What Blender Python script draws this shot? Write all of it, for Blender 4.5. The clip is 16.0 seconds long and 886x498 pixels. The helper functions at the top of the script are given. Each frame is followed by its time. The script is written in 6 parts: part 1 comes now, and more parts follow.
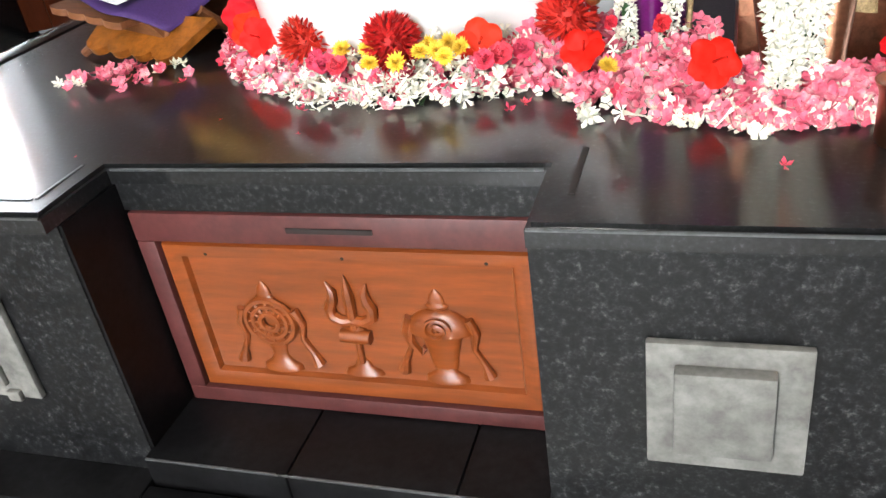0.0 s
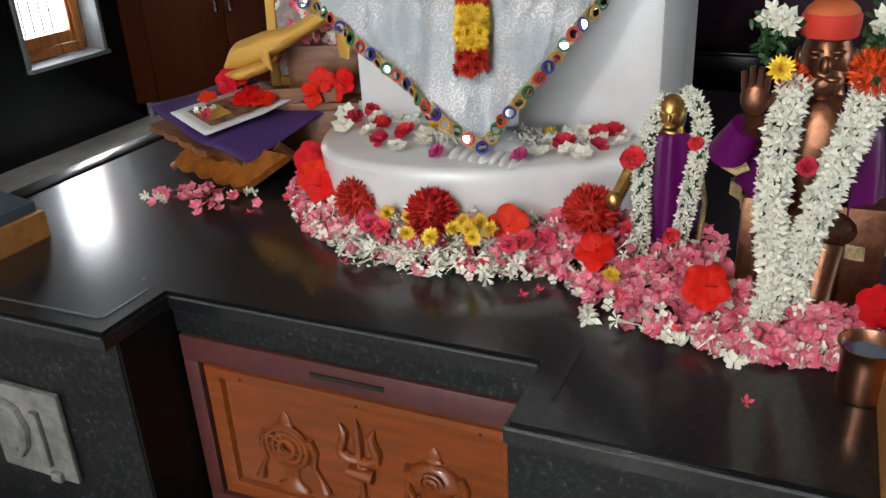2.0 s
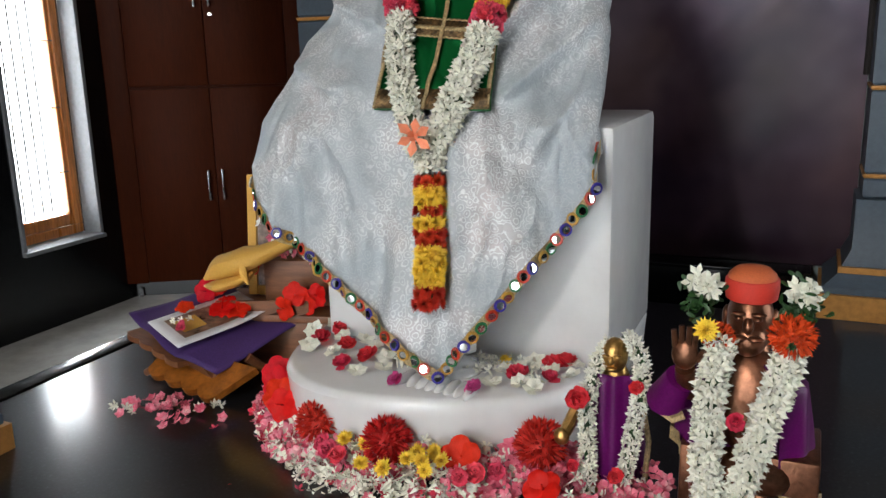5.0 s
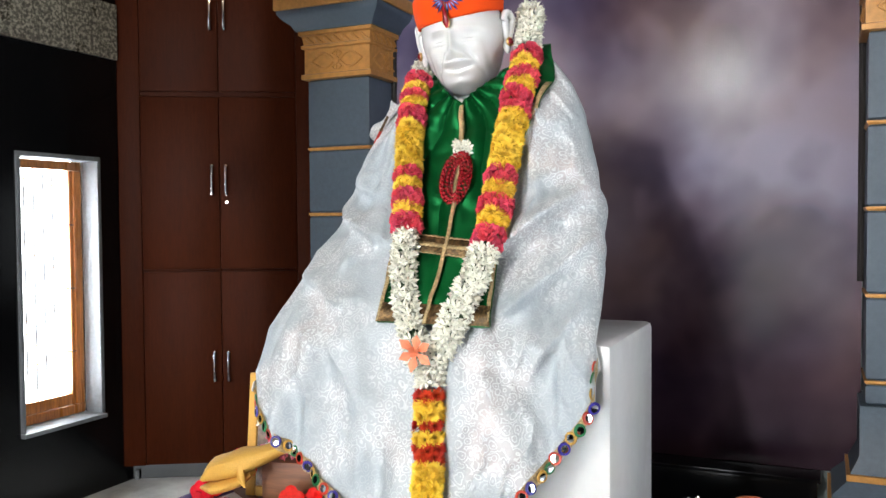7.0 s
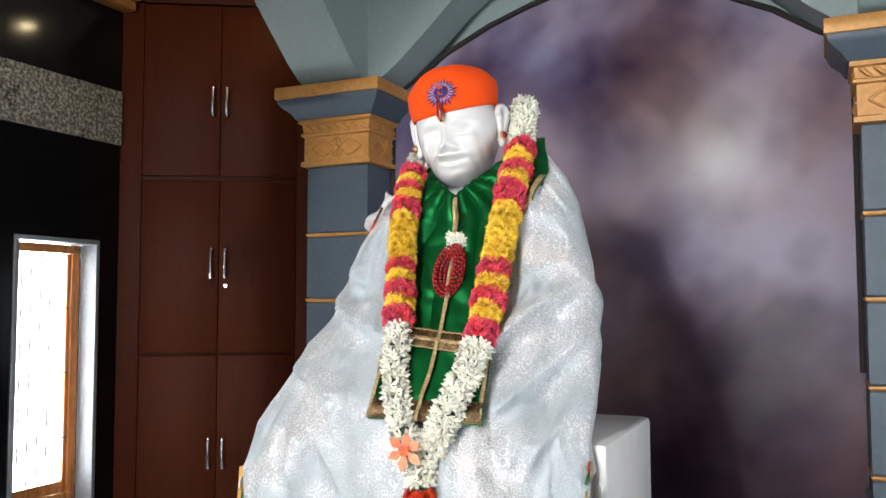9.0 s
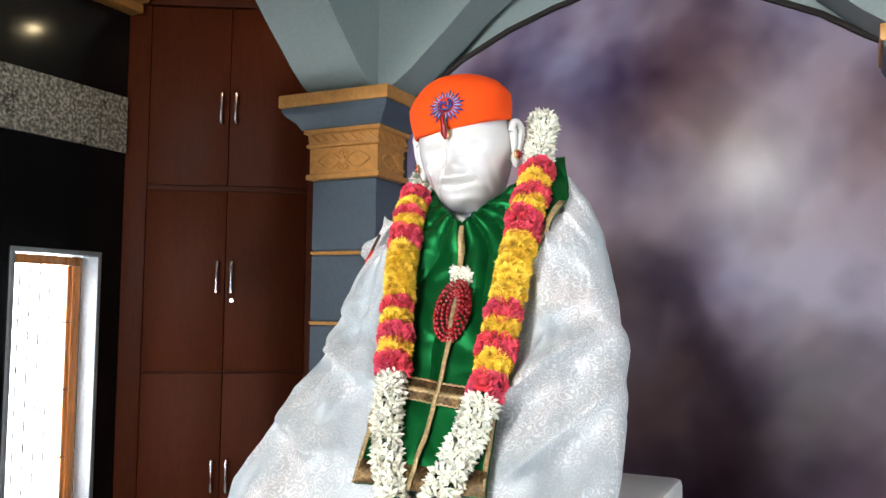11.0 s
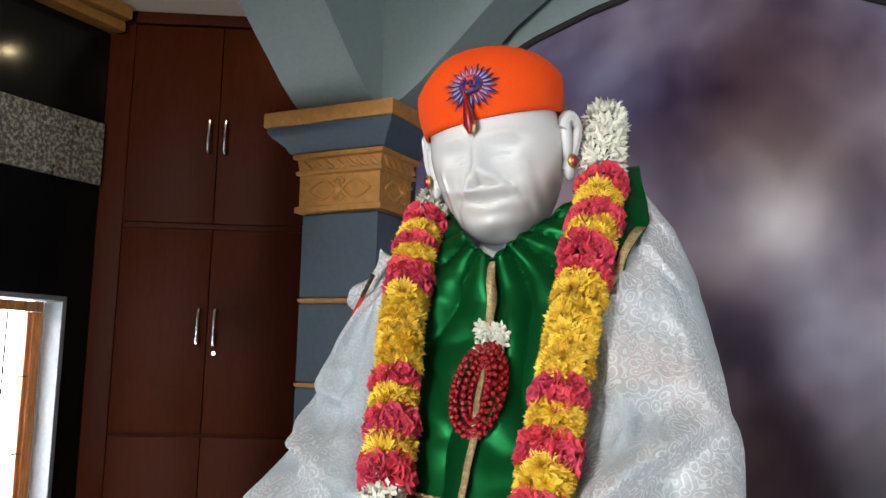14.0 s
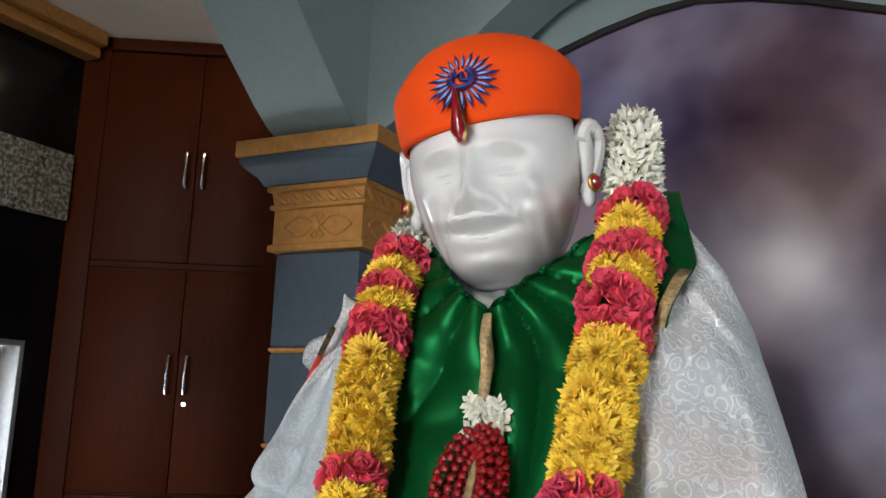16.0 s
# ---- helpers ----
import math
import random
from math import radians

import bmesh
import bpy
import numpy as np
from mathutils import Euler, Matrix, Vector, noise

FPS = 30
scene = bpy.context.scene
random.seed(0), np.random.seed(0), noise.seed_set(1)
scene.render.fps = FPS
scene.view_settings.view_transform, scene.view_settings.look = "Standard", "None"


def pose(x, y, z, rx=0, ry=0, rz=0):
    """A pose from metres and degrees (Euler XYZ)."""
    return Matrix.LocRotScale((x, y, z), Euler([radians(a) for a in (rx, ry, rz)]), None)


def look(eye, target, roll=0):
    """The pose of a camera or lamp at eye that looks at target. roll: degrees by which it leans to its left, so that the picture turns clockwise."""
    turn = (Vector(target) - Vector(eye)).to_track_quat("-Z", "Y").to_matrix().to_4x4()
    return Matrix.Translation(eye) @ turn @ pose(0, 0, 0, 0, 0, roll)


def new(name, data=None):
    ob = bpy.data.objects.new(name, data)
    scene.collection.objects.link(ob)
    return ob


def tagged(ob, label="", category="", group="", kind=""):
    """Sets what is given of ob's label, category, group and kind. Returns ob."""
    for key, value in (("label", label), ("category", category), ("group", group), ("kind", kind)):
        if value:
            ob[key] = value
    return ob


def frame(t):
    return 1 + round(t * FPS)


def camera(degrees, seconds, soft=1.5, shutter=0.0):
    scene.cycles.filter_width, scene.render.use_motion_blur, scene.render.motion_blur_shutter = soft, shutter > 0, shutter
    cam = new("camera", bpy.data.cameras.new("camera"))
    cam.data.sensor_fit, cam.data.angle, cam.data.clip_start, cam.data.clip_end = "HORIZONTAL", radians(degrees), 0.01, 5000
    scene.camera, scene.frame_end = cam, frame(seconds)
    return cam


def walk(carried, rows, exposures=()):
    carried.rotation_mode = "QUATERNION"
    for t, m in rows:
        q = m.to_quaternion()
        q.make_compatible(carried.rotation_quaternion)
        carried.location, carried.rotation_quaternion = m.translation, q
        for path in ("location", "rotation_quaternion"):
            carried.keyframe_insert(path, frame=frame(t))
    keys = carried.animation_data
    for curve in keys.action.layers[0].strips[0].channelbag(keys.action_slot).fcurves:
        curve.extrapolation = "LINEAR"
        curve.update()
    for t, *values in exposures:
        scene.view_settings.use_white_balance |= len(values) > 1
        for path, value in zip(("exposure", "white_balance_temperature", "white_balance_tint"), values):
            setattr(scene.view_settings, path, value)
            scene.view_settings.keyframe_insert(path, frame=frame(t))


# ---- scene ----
cam = camera(55.6, 16.0)
METRES, EYE, TILT, LEAN, TURN = 1.6, 1.0, 0.0, 0.0, 20.4
ROWS = [
    (0.0, 0.0, 0.0, 0.0, -4.56, -30.71, 7.72),
    (0.5, -0.0071, -0.0147, 0.0293, -1.58, -30.5, 8.04),
    (1.0, -0.0086, -0.0087, 0.0548, 0.15, -29.8, 5.82),
    (1.5, 0.0221, -0.0186, 0.0918, 3.34, -27.73, 3.03),
    (2.0, 0.0613, -0.0369, 0.1149, 3.25, -24.76, 2.87),
    (2.5, 0.0802, -0.0445, 0.1185, 3.11, -24.14, 2.91),
    (3.0, 0.0854, -0.0473, 0.1228, 2.89, -23.57, 2.85),
    (3.5, 0.0934, -0.0468, 0.1409, 2.73, -21.54, 2.75),
    (4.0, 0.0966, -0.0512, 0.1657, 2.9, -17.32, 2.45),
    (4.5, 0.1029, -0.0485, 0.1818, 3.23, -15.46, 1.7),
    (7.0, 0.1169, -0.0643, 0.2514, 3.94, -1.94, 0.39),
    (7.5, 0.1204, -0.0659, 0.2576, 4.05, 0.56, 0.38),
    (8.0, 0.1237, -0.0674, 0.2633, 4.0, 2.79, 0.36),
    (8.5, 0.1253, -0.0606, 0.2635, 4.1, 3.67, 0.21),
    (9.0, 0.1285, -0.0526, 0.2684, 4.11, 3.49, 0.1),
    (11.5, 0.1302, 0.1381, 0.318, 5.94, 3.95, -0.82),
    (12.0, 0.1111, 0.186, 0.3175, 5.9, 4.19, -0.95),
    (12.5, 0.107, 0.2412, 0.3187, 5.94, 4.63, -1.22),
    (13.0, 0.106, 0.3094, 0.3292, 6.14, 5.99, -1.33),
    (13.5, 0.1008, 0.3562, 0.3305, 6.58, 6.78, -1.48),
    (14.0, 0.0999, 0.4067, 0.3327, 6.22, 7.15, -1.45),
    (14.5, 0.085, 0.4536, 0.3391, 6.07, 8.01, -1.56),
    (15.0, 0.0801, 0.4948, 0.3394, 5.66, 8.52, -1.65),
    (15.5, 0.0812, 0.5341, 0.3472, 5.81, 9.24, -1.79),
    (16.0, 0.0905, 0.5744, 0.3556, 5.8, 10.16, -2.08),
]
walk(cam, [(t, pose(0, 0, EYE, TILT, LEAN, TURN) @ pose(METRES * x, METRES * y, METRES * z, 90 + pitch, roll, yaw)) for t, x, y, z, yaw, pitch, roll in ROWS],
     exposures=[(0.0, 0.55), (0.7, 0.38), (1.5, -0.25), (2.5, -0.86), (4.5, -0.84), (7.0, 0.06), (9.0, 0.08), (11.5, 0.3), (12.5, 0.3), (13.0, 0.06), (13.5, -0.1), (15.0, -0.48), (16.0, -0.5)])

# ---- light ----
world = bpy.data.worlds.new("sky")
scene.world = world
world.use_nodes = True
wn = world.node_tree
sky = wn.nodes.new("ShaderNodeTexSky")
sky.sky_type = "NISHITA"
sky.sun_disc = False
sky.sun_elevation = radians(50)
sky.sun_rotation = radians(200)
wn.links.new(sky.outputs[0], wn.nodes["Background"].inputs[0])
wn.nodes["Background"].inputs[1].default_value = 0.12


def area_lamp(name, m, sx, sy, watts, colour):
    d = bpy.data.lights.new(name, "AREA")
    d.shape, d.size, d.size_y, d.energy, d.color = "RECTANGLE", sx, sy, watts, colour
    ob = new(name, d)
    ob.matrix_world = m
    return ob


# daylight at the windows, front fill at an assumed entrance, and the hall lamp
area_lamp("window_daylight", look((-3.5, 2.97, 1.1), (0, 2.85, 0.75)), 0.7, 1.6, 64, (0.86, 0.94, 1.0))
area_lamp("window_daylight", look((2.14, 2.0, 1.2), (0, 1.6, 1.0)), 0.7, 1.3, 18, (0.86, 0.94, 1.0))
area_lamp("entrance_daylight", look((-0.6, -3.9, 1.3), (-0.6, 0, 1.2)), 2.2, 2.3, 18, (0.95, 0.97, 1.0))
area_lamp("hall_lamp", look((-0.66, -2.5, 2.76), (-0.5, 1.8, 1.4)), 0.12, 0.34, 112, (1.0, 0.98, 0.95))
area_lamp("downlight_light", look((-2.35, 3.45, 3.07), (-2.35, 3.45, 0)), 0.06, 0.06, 1.6, (1.0, 0.8, 0.45))

# ---- materials ----


def node(nt, kind, **values):
    n = nt.nodes.new("ShaderNode" + kind)
    for k, v in values.items():
        n.inputs[k.replace("_", " ")].default_value = v
    return n


def ramp(nt, source, stops):
    r = nt.nodes.new("ShaderNodeValToRGB")
    els = r.color_ramp.elements
    els[0].position, els[0].color = stops[0][0], (*stops[0][1], 1)
    els[1].position, els[1].color = stops[-1][0], (*stops[-1][1], 1)
    for p, c in stops[1:-1]:
        e = els.new(p)
        e.color = (*c, 1)
    nt.links.new(source, r.inputs[0])
    return r.outputs[0]


def material(name, colour, rough=0.5, metal=0.0, grain=60.0, amount=0.18, bump=0.1, rough_var=0.12, coat=0.0, sheen=0.0,
             per_object=0.0, subsurface=0.0, spec=0.5, tint=None, stops=None, coat_rough=0.08, scale_xyz=(1, 1, 1), detail=5.0, distance=0.002, second=4.0):
    """A surface with grain at two scales in colour, gloss and relief."""
    m = bpy.data.materials.new(name)
    m.use_nodes = True
    nt = m.node_tree
    b = nt.nodes["Principled BSDF"]
    co = nt.nodes.new("ShaderNodeTexCoord")
    mp = node(nt, "Mapping", Scale=scale_xyz)
    nt.links.new(co.outputs["Object"], mp.inputs[0])
    fine = node(nt, "TexNoise", Scale=grain, Detail=detail, Roughness=0.65)
    big = node(nt, "TexNoise", Scale=second, Detail=3.0, Roughness=0.6)
    for n in (fine, big):
        nt.links.new(mp.outputs[0], n.inputs["Vector"])
    if stops:
        base = ramp(nt, fine.outputs["Fac"], stops)
    else:
        lo = tuple(max(0, c * (1 - amount)) for c in colour)
        hi = tuple(min(1, c * (1 + amount)) for c in colour)
        base = ramp(nt, fine.outputs["Fac"], [(0.3, lo), (0.7, hi)])
    mix = nt.nodes.new("ShaderNodeMix")
    mix.data_type, mix.blend_type = "RGBA", "MULTIPLY"
    mix.inputs["Factor"].default_value = 1.0
    shade = ramp(nt, big.outputs["Fac"], [(0.3, (1 - amount,) * 3), (0.7, (1, 1, 1))])
    nt.links.new(base, mix.inputs[6])
    nt.links.new(shade, mix.inputs[7])
    out = mix.outputs[2]
    if per_object:
        info = nt.nodes.new("ShaderNodeObjectInfo")
        hsv = node(nt, "HueSaturation")
        mr = node(nt, "MapRange", To_Min=1 - per_object, To_Max=1 + per_object)
        mh = node(nt, "MapRange", To_Min=0.5 - per_object * 0.05, To_Max=0.5 + per_object * 0.05)
        nt.links.new(info.outputs["Random"], mr.inputs[0])
        nt.links.new(info.outputs["Random"], mh.inputs[0])
        nt.links.new(mr.outputs[0], hsv.inputs["Value"])
        nt.links.new(mh.outputs[0], hsv.inputs["Hue"])
        nt.links.new(out, hsv.inputs["Color"])
        out = hsv.outputs[0]
    nt.links.new(out, b.inputs["Base Color"])
    rr = node(nt, "MapRange", To_Min=max(0.02, rough - rough_var), To_Max=min(1, rough + rough_var))
    nt.links.new(big.outputs["Fac"], rr.inputs[0])
    nt.links.new(rr.outputs[0], b.inputs["Roughness"])
    b.inputs["Metallic"].default_value = metal
    b.inputs["Specular IOR Level"].default_value = spec
    if tint:
        b.inputs["Specular Tint"].default_value = (*tint, 1)
    b.inputs["Coat Weight"].default_value = coat
    b.inputs["Coat Roughness"].default_value = coat_rough
    b.inputs["Sheen Weight"].default_value = sheen
    if subsurface:
        b.inputs["Subsurface Weight"].default_value = subsurface
        b.inputs["Subsurface Radius"].default_value = (0.02, 0.015, 0.01)
        b.inputs["Subsurface Scale"].default_value = 0.3
    if bump:
        bm_ = node(nt, "Bump", Strength=bump, Distance=distance)
        nt.links.new(fine.outputs["Fac"], bm_.inputs["Height"])
        nt.links.new(bm_.outputs[0], b.inputs["Normal"])
    return m


G_TOP = material("polished_black_granite", (0.02, 0.021, 0.023), 0.13, grain=130, bump=0.05, rough_var=0.07, second=9, spec=0.42, coat=0.5, coat_rough=0.4,
                 stops=[(0.4, (0.003, 0.003, 0.0035)), (0.6, (0.009, 0.0095, 0.011)), (0.75, (0.04, 0.043, 0.05))])
G_FRONT = material("flecked_grey_granite", (0.06, 0.06, 0.06), 0.45, spec=0.3, grain=105, bump=0.06, second=20, detail=6, amount=0.35,
                   stops=[(0.4, (0.002, 0.002, 0.0025)), (0.52, (0.0075, 0.008, 0.009)), (0.61, (0.024, 0.025, 0.027)), (0.74, (0.11, 0.11, 0.107))])
G_MATTE = material("honed_black_granite", (0.008, 0.008, 0.009), 0.4, grain=60, amount=0.5, bump=0.05, second=8, spec=0.16)
G_EDGE = material("worn_granite_highlight", (0.07, 0.075, 0.08), 0.3, grain=60, amount=0.5, bump=0.2)
G_WALL = material("black_granite_cladding", (0.004, 0.004, 0.0045), 0.14, grain=120, bump=0.02, second=3, spec=0.35)
G_BAND = material("speckled_granite_band", (0.12, 0.11, 0.09), 0.3, grain=55, detail=3, bump=0.05,
                  stops=[(0.38, (0.05, 0.046, 0.036)), (0.5, (0.14, 0.13, 0.105)), (0.6, (0.36, 0.335, 0.28))])
FLOOR = material("pale_marble_floor", (0.5, 0.5, 0.48), 0.14, grain=5, amount=0.2, bump=0.01, second=1.5)
PLASTER = material("cream_ceiling_paint", (0.8, 0.7, 0.6), 0.7, grain=90, amount=0.05, bump=0.05)
TEAL = material("grey_green_arch_paint", (0.22, 0.275, 0.27), 0.55, grain=70, amount=0.06, bump=0.06)
BLUE = material("slate_blue_column_paint", (0.06, 0.083, 0.11), 0.5, grain=70, amount=0.12, bump=0.08)
GOLD = material("ochre_gold_paint", (0.5, 0.235, 0.06), 0.42, metal=0.15, grain=50, amount=0.2, bump=0.1)
LAMINATE = material("dark_brown_wood_laminate", (0.044, 0.0086, 0.0024), 0.45, spec=0.04, grain=18, amount=0.2, bump=0.03, scale_xyz=(6, 6, 0.7), rough_var=0.06)
CHROME = material("brushed_steel", (0.7, 0.7, 0.7), 0.22, metal=1.0, grain=200, amount=0.05, bump=0.02)
WOODWIN = material("varnished_orange_teak", (0.62, 0.22, 0.05), 0.3, grain=14, amount=0.35, bump=0.06, scale_xyz=(8, 8, 0.7), coat=0.3)
WOOD = material("carved_honey_teak", (0.22, 0.05, 0.0085), 0.38, grain=10, amount=0.28, bump=0.08, scale_xyz=(0.8, 7, 7), coat=0.25, second=3)
MAROON = material("worn_maroon_paint", (0.085, 0.022, 0.021), 0.45, grain=40, amount=0.25, bump=0.15)
SLOT = material("dark_slot", (0.01, 0.006, 0.005), 0.8, grain=50)
TILE = material("weathered_cream_relief_tile", (0.185, 0.185, 0.172), 0.7, grain=28, amount=0.4, bump=0.4, second=12)
STONE = material("grey_stone_trim", (0.16, 0.17, 0.18), 0.5, grain=40, amount=0.2, bump=0.1)
MARBLE = material("polished_white_marble", (0.67, 0.667, 0.665), 0.2, grain=12, amount=0.05, bump=0.01, rough_var=0.05, subsurface=0.08, coat=0.1)


def board_material():
    m = bpy.data.materials.new("cloudy_purple_laminate")
    m.use_nodes = True
    nt = m.node_tree
    b = nt.nodes["Principled BSDF"]
    co = nt.nodes.new("ShaderNodeTexCoord")
    big = node(nt, "TexNoise", Scale=2.1, Detail=3.0, Roughness=0.45, Distortion=0.15)
    hue = node(nt, "TexNoise", Scale=0.9, Detail=3.0)
    shift = node(nt, "Mapping", Location=(-0.45, 0.0, 0.35))
    nt.links.new(co.outputs["Object"], shift.inputs[0])
    nt.links.new(shift.outputs[0], big.inputs["Vector"])
    mp = node(nt, "Mapping", Location=(3, 1, 7))
    nt.links.new(co.outputs["Object"], mp.inputs[0])
    nt.links.new(mp.outputs[0], hue.inputs["Vector"])
    a = ramp(nt, big.outputs["Fac"], [(0.32, (0.03, 0.021, 0.056)), (0.46, (0.1, 0.086, 0.15)), (0.64, (0.24, 0.225, 0.33))])
    c = ramp(nt, big.outputs["Fac"], [(0.32, (0.028, 0.01, 0.017)), (0.46, (0.1, 0.055, 0.06)), (0.62, (0.25, 0.165, 0.165))])
    mix = nt.nodes.new("ShaderNodeMix")
    mix.data_type = "RGBA"
    f = ramp(nt, hue.outputs["Fac"], [(0.42, (0, 0, 0)), (0.6, (0.95, 0.95, 0.95))])
    nt.links.new(f, mix.inputs["Factor"])
    nt.links.new(a, mix.inputs[6])
    nt.links.new(c, mix.inputs[7])
    # the colour goes to dark plum towards the foot
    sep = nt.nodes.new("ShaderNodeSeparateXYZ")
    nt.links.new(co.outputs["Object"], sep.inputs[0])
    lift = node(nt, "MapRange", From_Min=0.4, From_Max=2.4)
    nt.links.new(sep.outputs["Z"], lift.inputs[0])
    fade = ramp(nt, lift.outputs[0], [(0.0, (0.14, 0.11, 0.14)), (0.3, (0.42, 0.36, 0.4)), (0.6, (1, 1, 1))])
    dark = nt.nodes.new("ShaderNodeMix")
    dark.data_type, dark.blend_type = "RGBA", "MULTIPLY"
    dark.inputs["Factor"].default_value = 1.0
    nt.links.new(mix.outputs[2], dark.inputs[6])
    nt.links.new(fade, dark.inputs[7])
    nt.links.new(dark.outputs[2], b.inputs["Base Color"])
    b.inputs["Roughness"].default_value = 0.19
    b.inputs["Specular IOR Level"].default_value = 0.09
    rib = node(nt, "TexWave", Scale=40.0, Distortion=0.0)
    nt.links.new(co.outputs["Object"], rib.inputs["Vector"])
    bp = node(nt, "Bump", Strength=0.04, Distance=0.001)
    nt.links.new(rib.outputs["Fac"], bp.inputs["Height"])
    nt.links.new(bp.outputs[0], b.inputs["Normal"])
    return m


BOARD = board_material()


def glow_material(name, colour, strength):
    m = bpy.data.materials.new(name)
    m.use_nodes = True
    nt = m.node_tree
    nt.nodes.remove(nt.nodes["Principled BSDF"])
    e = node(nt, "Emission", Color=(*colour, 1), Strength=strength)
    nt.links.new(e.outputs[0], nt.nodes["Material Output"].inputs[0])
    return m


DAY = glow_material("bright_outdoors", (0.9, 0.96, 1.0), 12.0)

# ---- geometry helpers ----


def mesh_object(name, bm, mat, smooth=True):
    me = bpy.data.meshes.new(name)
    bmesh.ops.recalc_face_normals(bm, faces=bm.faces)
    bm.to_mesh(me)
    bm.free()
    me.materials.append(mat)
    if smooth:
        me.shade_smooth()
        me.set_sharp_from_angle(angle=radians(38))
    return new(name, me)


def part(name, bm, mat, parent, label="", smooth=True):
    ob = mesh_object(name, bm, mat, smooth)
    ob.parent = parent
    if label:
        ob["label"] = label
    return ob


def thing(name, label, category, group="", kind="", at=(0, 0, 0)):
    ob = new(name)
    ob.location = at
    ob.empty_display_size = 0.05
    return tagged(ob, label, category, group, kind)


def box(bm, x0, x1, y0, y1, z0, z1, bevel=0.0, m=None):
    r = bmesh.ops.create_cube(bm, size=1.0)
    v = r["verts"]
    for p in v:
        p.co = Vector(((x0 + x1) / 2 + p.co.x * (x1 - x0), (y0 + y1) / 2 + p.co.y * (y1 - y0), (z0 + z1) / 2 + p.co.z * (z1 - z0)))
    if bevel:
        e = list({k for p in v for k in p.link_edges})
        g = bmesh.ops.bevel(bm, geom=e, offset=bevel, segments=2, affect="EDGES", profile=0.6)
        v = list({p for f in g["faces"] for p in f.verts} | {p for p in v if p.is_valid})
    if m is not None:
        bmesh.ops.transform(bm, matrix=m, verts=v)
    return v


def boxes(*dims, bevel=0.0):
    bm = bmesh.new()
    for d in dims:
        box(bm, *d, bevel=bevel)
    return bm


def prism(outline, y0, y1, axis="y"):
    """A closed outline in (x, z) pulled from y0 to y1; with axis 'x' the outline is (y, z)."""
    bm = bmesh.new()
    rings = []
    for y in (y0, y1):
        rings.append([bm.verts.new((a, y, b) if axis == "y" else (y, a, b)) for a, b in outline])
    n = len(outline)
    for i in range(n):
        bm.faces.new((rings[0][i], rings[0][(i + 1) % n], rings[1][(i + 1) % n], rings[1][i]))
    for r in rings:
        f = bm.faces.new(r)
        f.normal_update()
        bmesh.ops.triangulate(bm, faces=[f])
    return bm


def flat_prism(outline, z0, z1):
    bm = bmesh.new()
    rings = [[bm.verts.new((a, b, z)) for a, b in outline] for z in (z0, z1)]
    n = len(outline)
    for i in range(n):
        bm.faces.new((rings[0][i], rings[0][(i + 1) % n], rings[1][(i + 1) % n], rings[1][i]))
    for r in rings:
        f = bm.faces.new(r)
        f.normal_update()
        bmesh.ops.triangulate(bm, faces=[f])
    return bm


def square_loft(bm, cx, cy, levels):
    """A square pillar from levels of (z, half width), capped."""
    rings = []
    for z, h in levels:
        rings.append([bm.verts.new((cx + sx * h, cy + sy * h, z)) for sx, sy in ((-1, -1), (1, -1), (1, 1), (-1, 1))])
    for a, b in zip(rings, rings[1:]):
        for i in range(4):
            bm.faces.new((a[i], a[(i + 1) % 4], b[(i + 1) % 4], b[i]))
    bm.faces.new(rings[0])
    bm.faces.new(rings[-1])
    return bm


def lathe(profile, seg=24, m=None, bm=None):
    """A turned form from (radius, z) points."""
    bm = bm or bmesh.new()
    rings = []
    for r, z in profile:
        rings.append([bm.verts.new((r * math.cos(2 * math.pi * i / seg), r * math.sin(2 * math.pi * i / seg), z)) for i in range(seg)])
    for a, b in zip(rings, rings[1:]):
        for i in range(seg):
            bm.faces.new((a[i], a[(i + 1) % seg], b[(i + 1) % seg], b[i]))
    bm.faces.new(rings[0])
    bm.faces.new(rings[-1])
    if m is not None:
        bmesh.ops.transform(bm, matrix=m, verts=[v for r in rings for v in r])
    return bm


def tube(points, radius, seg=8, bm=None, squash=1.0):
    """A round rod along points; radius is a number or one for each point."""
    bm = bm or bmesh.new()
    pts = [Vector(p) for p in points]
    radii = radius if isinstance(radius, (list, tuple)) else [radius] * len(pts)
    rings = []
    for i, p in enumerate(pts):
        d = (pts[min(i + 1, len(pts) - 1)] - pts[max(i - 1, 0)]).normalized()
        side = d.cross(Vector((0, 1, 0)))
        side = side.normalized() if side.length > 1e-4 else Vector((1, 0, 0))
        up = side.cross(d)
        rings.append([bm.verts.new(p + (side * math.cos(2 * math.pi * k / seg) + up * squash * math.sin(2 * math.pi * k / seg)) * radii[i]) for k in range(seg)])
    for a, b in zip(rings, rings[1:]):
        for k in range(seg):
            bm.faces.new((a[k], a[(k + 1) % seg], b[(k + 1) % seg], b[k]))
    bm.faces.new(rings[0])
    bm.faces.new(rings[-1])
    return bm


def spline(points, n):
    """n points on a smooth line through the given ones."""
    p = [Vector(q) for q in points]
    p = [2 * p[0] - p[1]] + p + [2 * p[-1] - p[-2]]
    out = []
    segs = len(p) - 3
    for i in range(n):
        u = i / (n - 1) * segs
        k = min(int(u), segs - 1)
        f = u - k
        a, b, c, d = p[k:k + 4]
        out.append(0.5 * (2 * b + (c - a) * f + (2 * a - 5 * b + 4 * c - d) * f * f + (3 * b - a - 3 * c + d) * f ** 3))
    return out


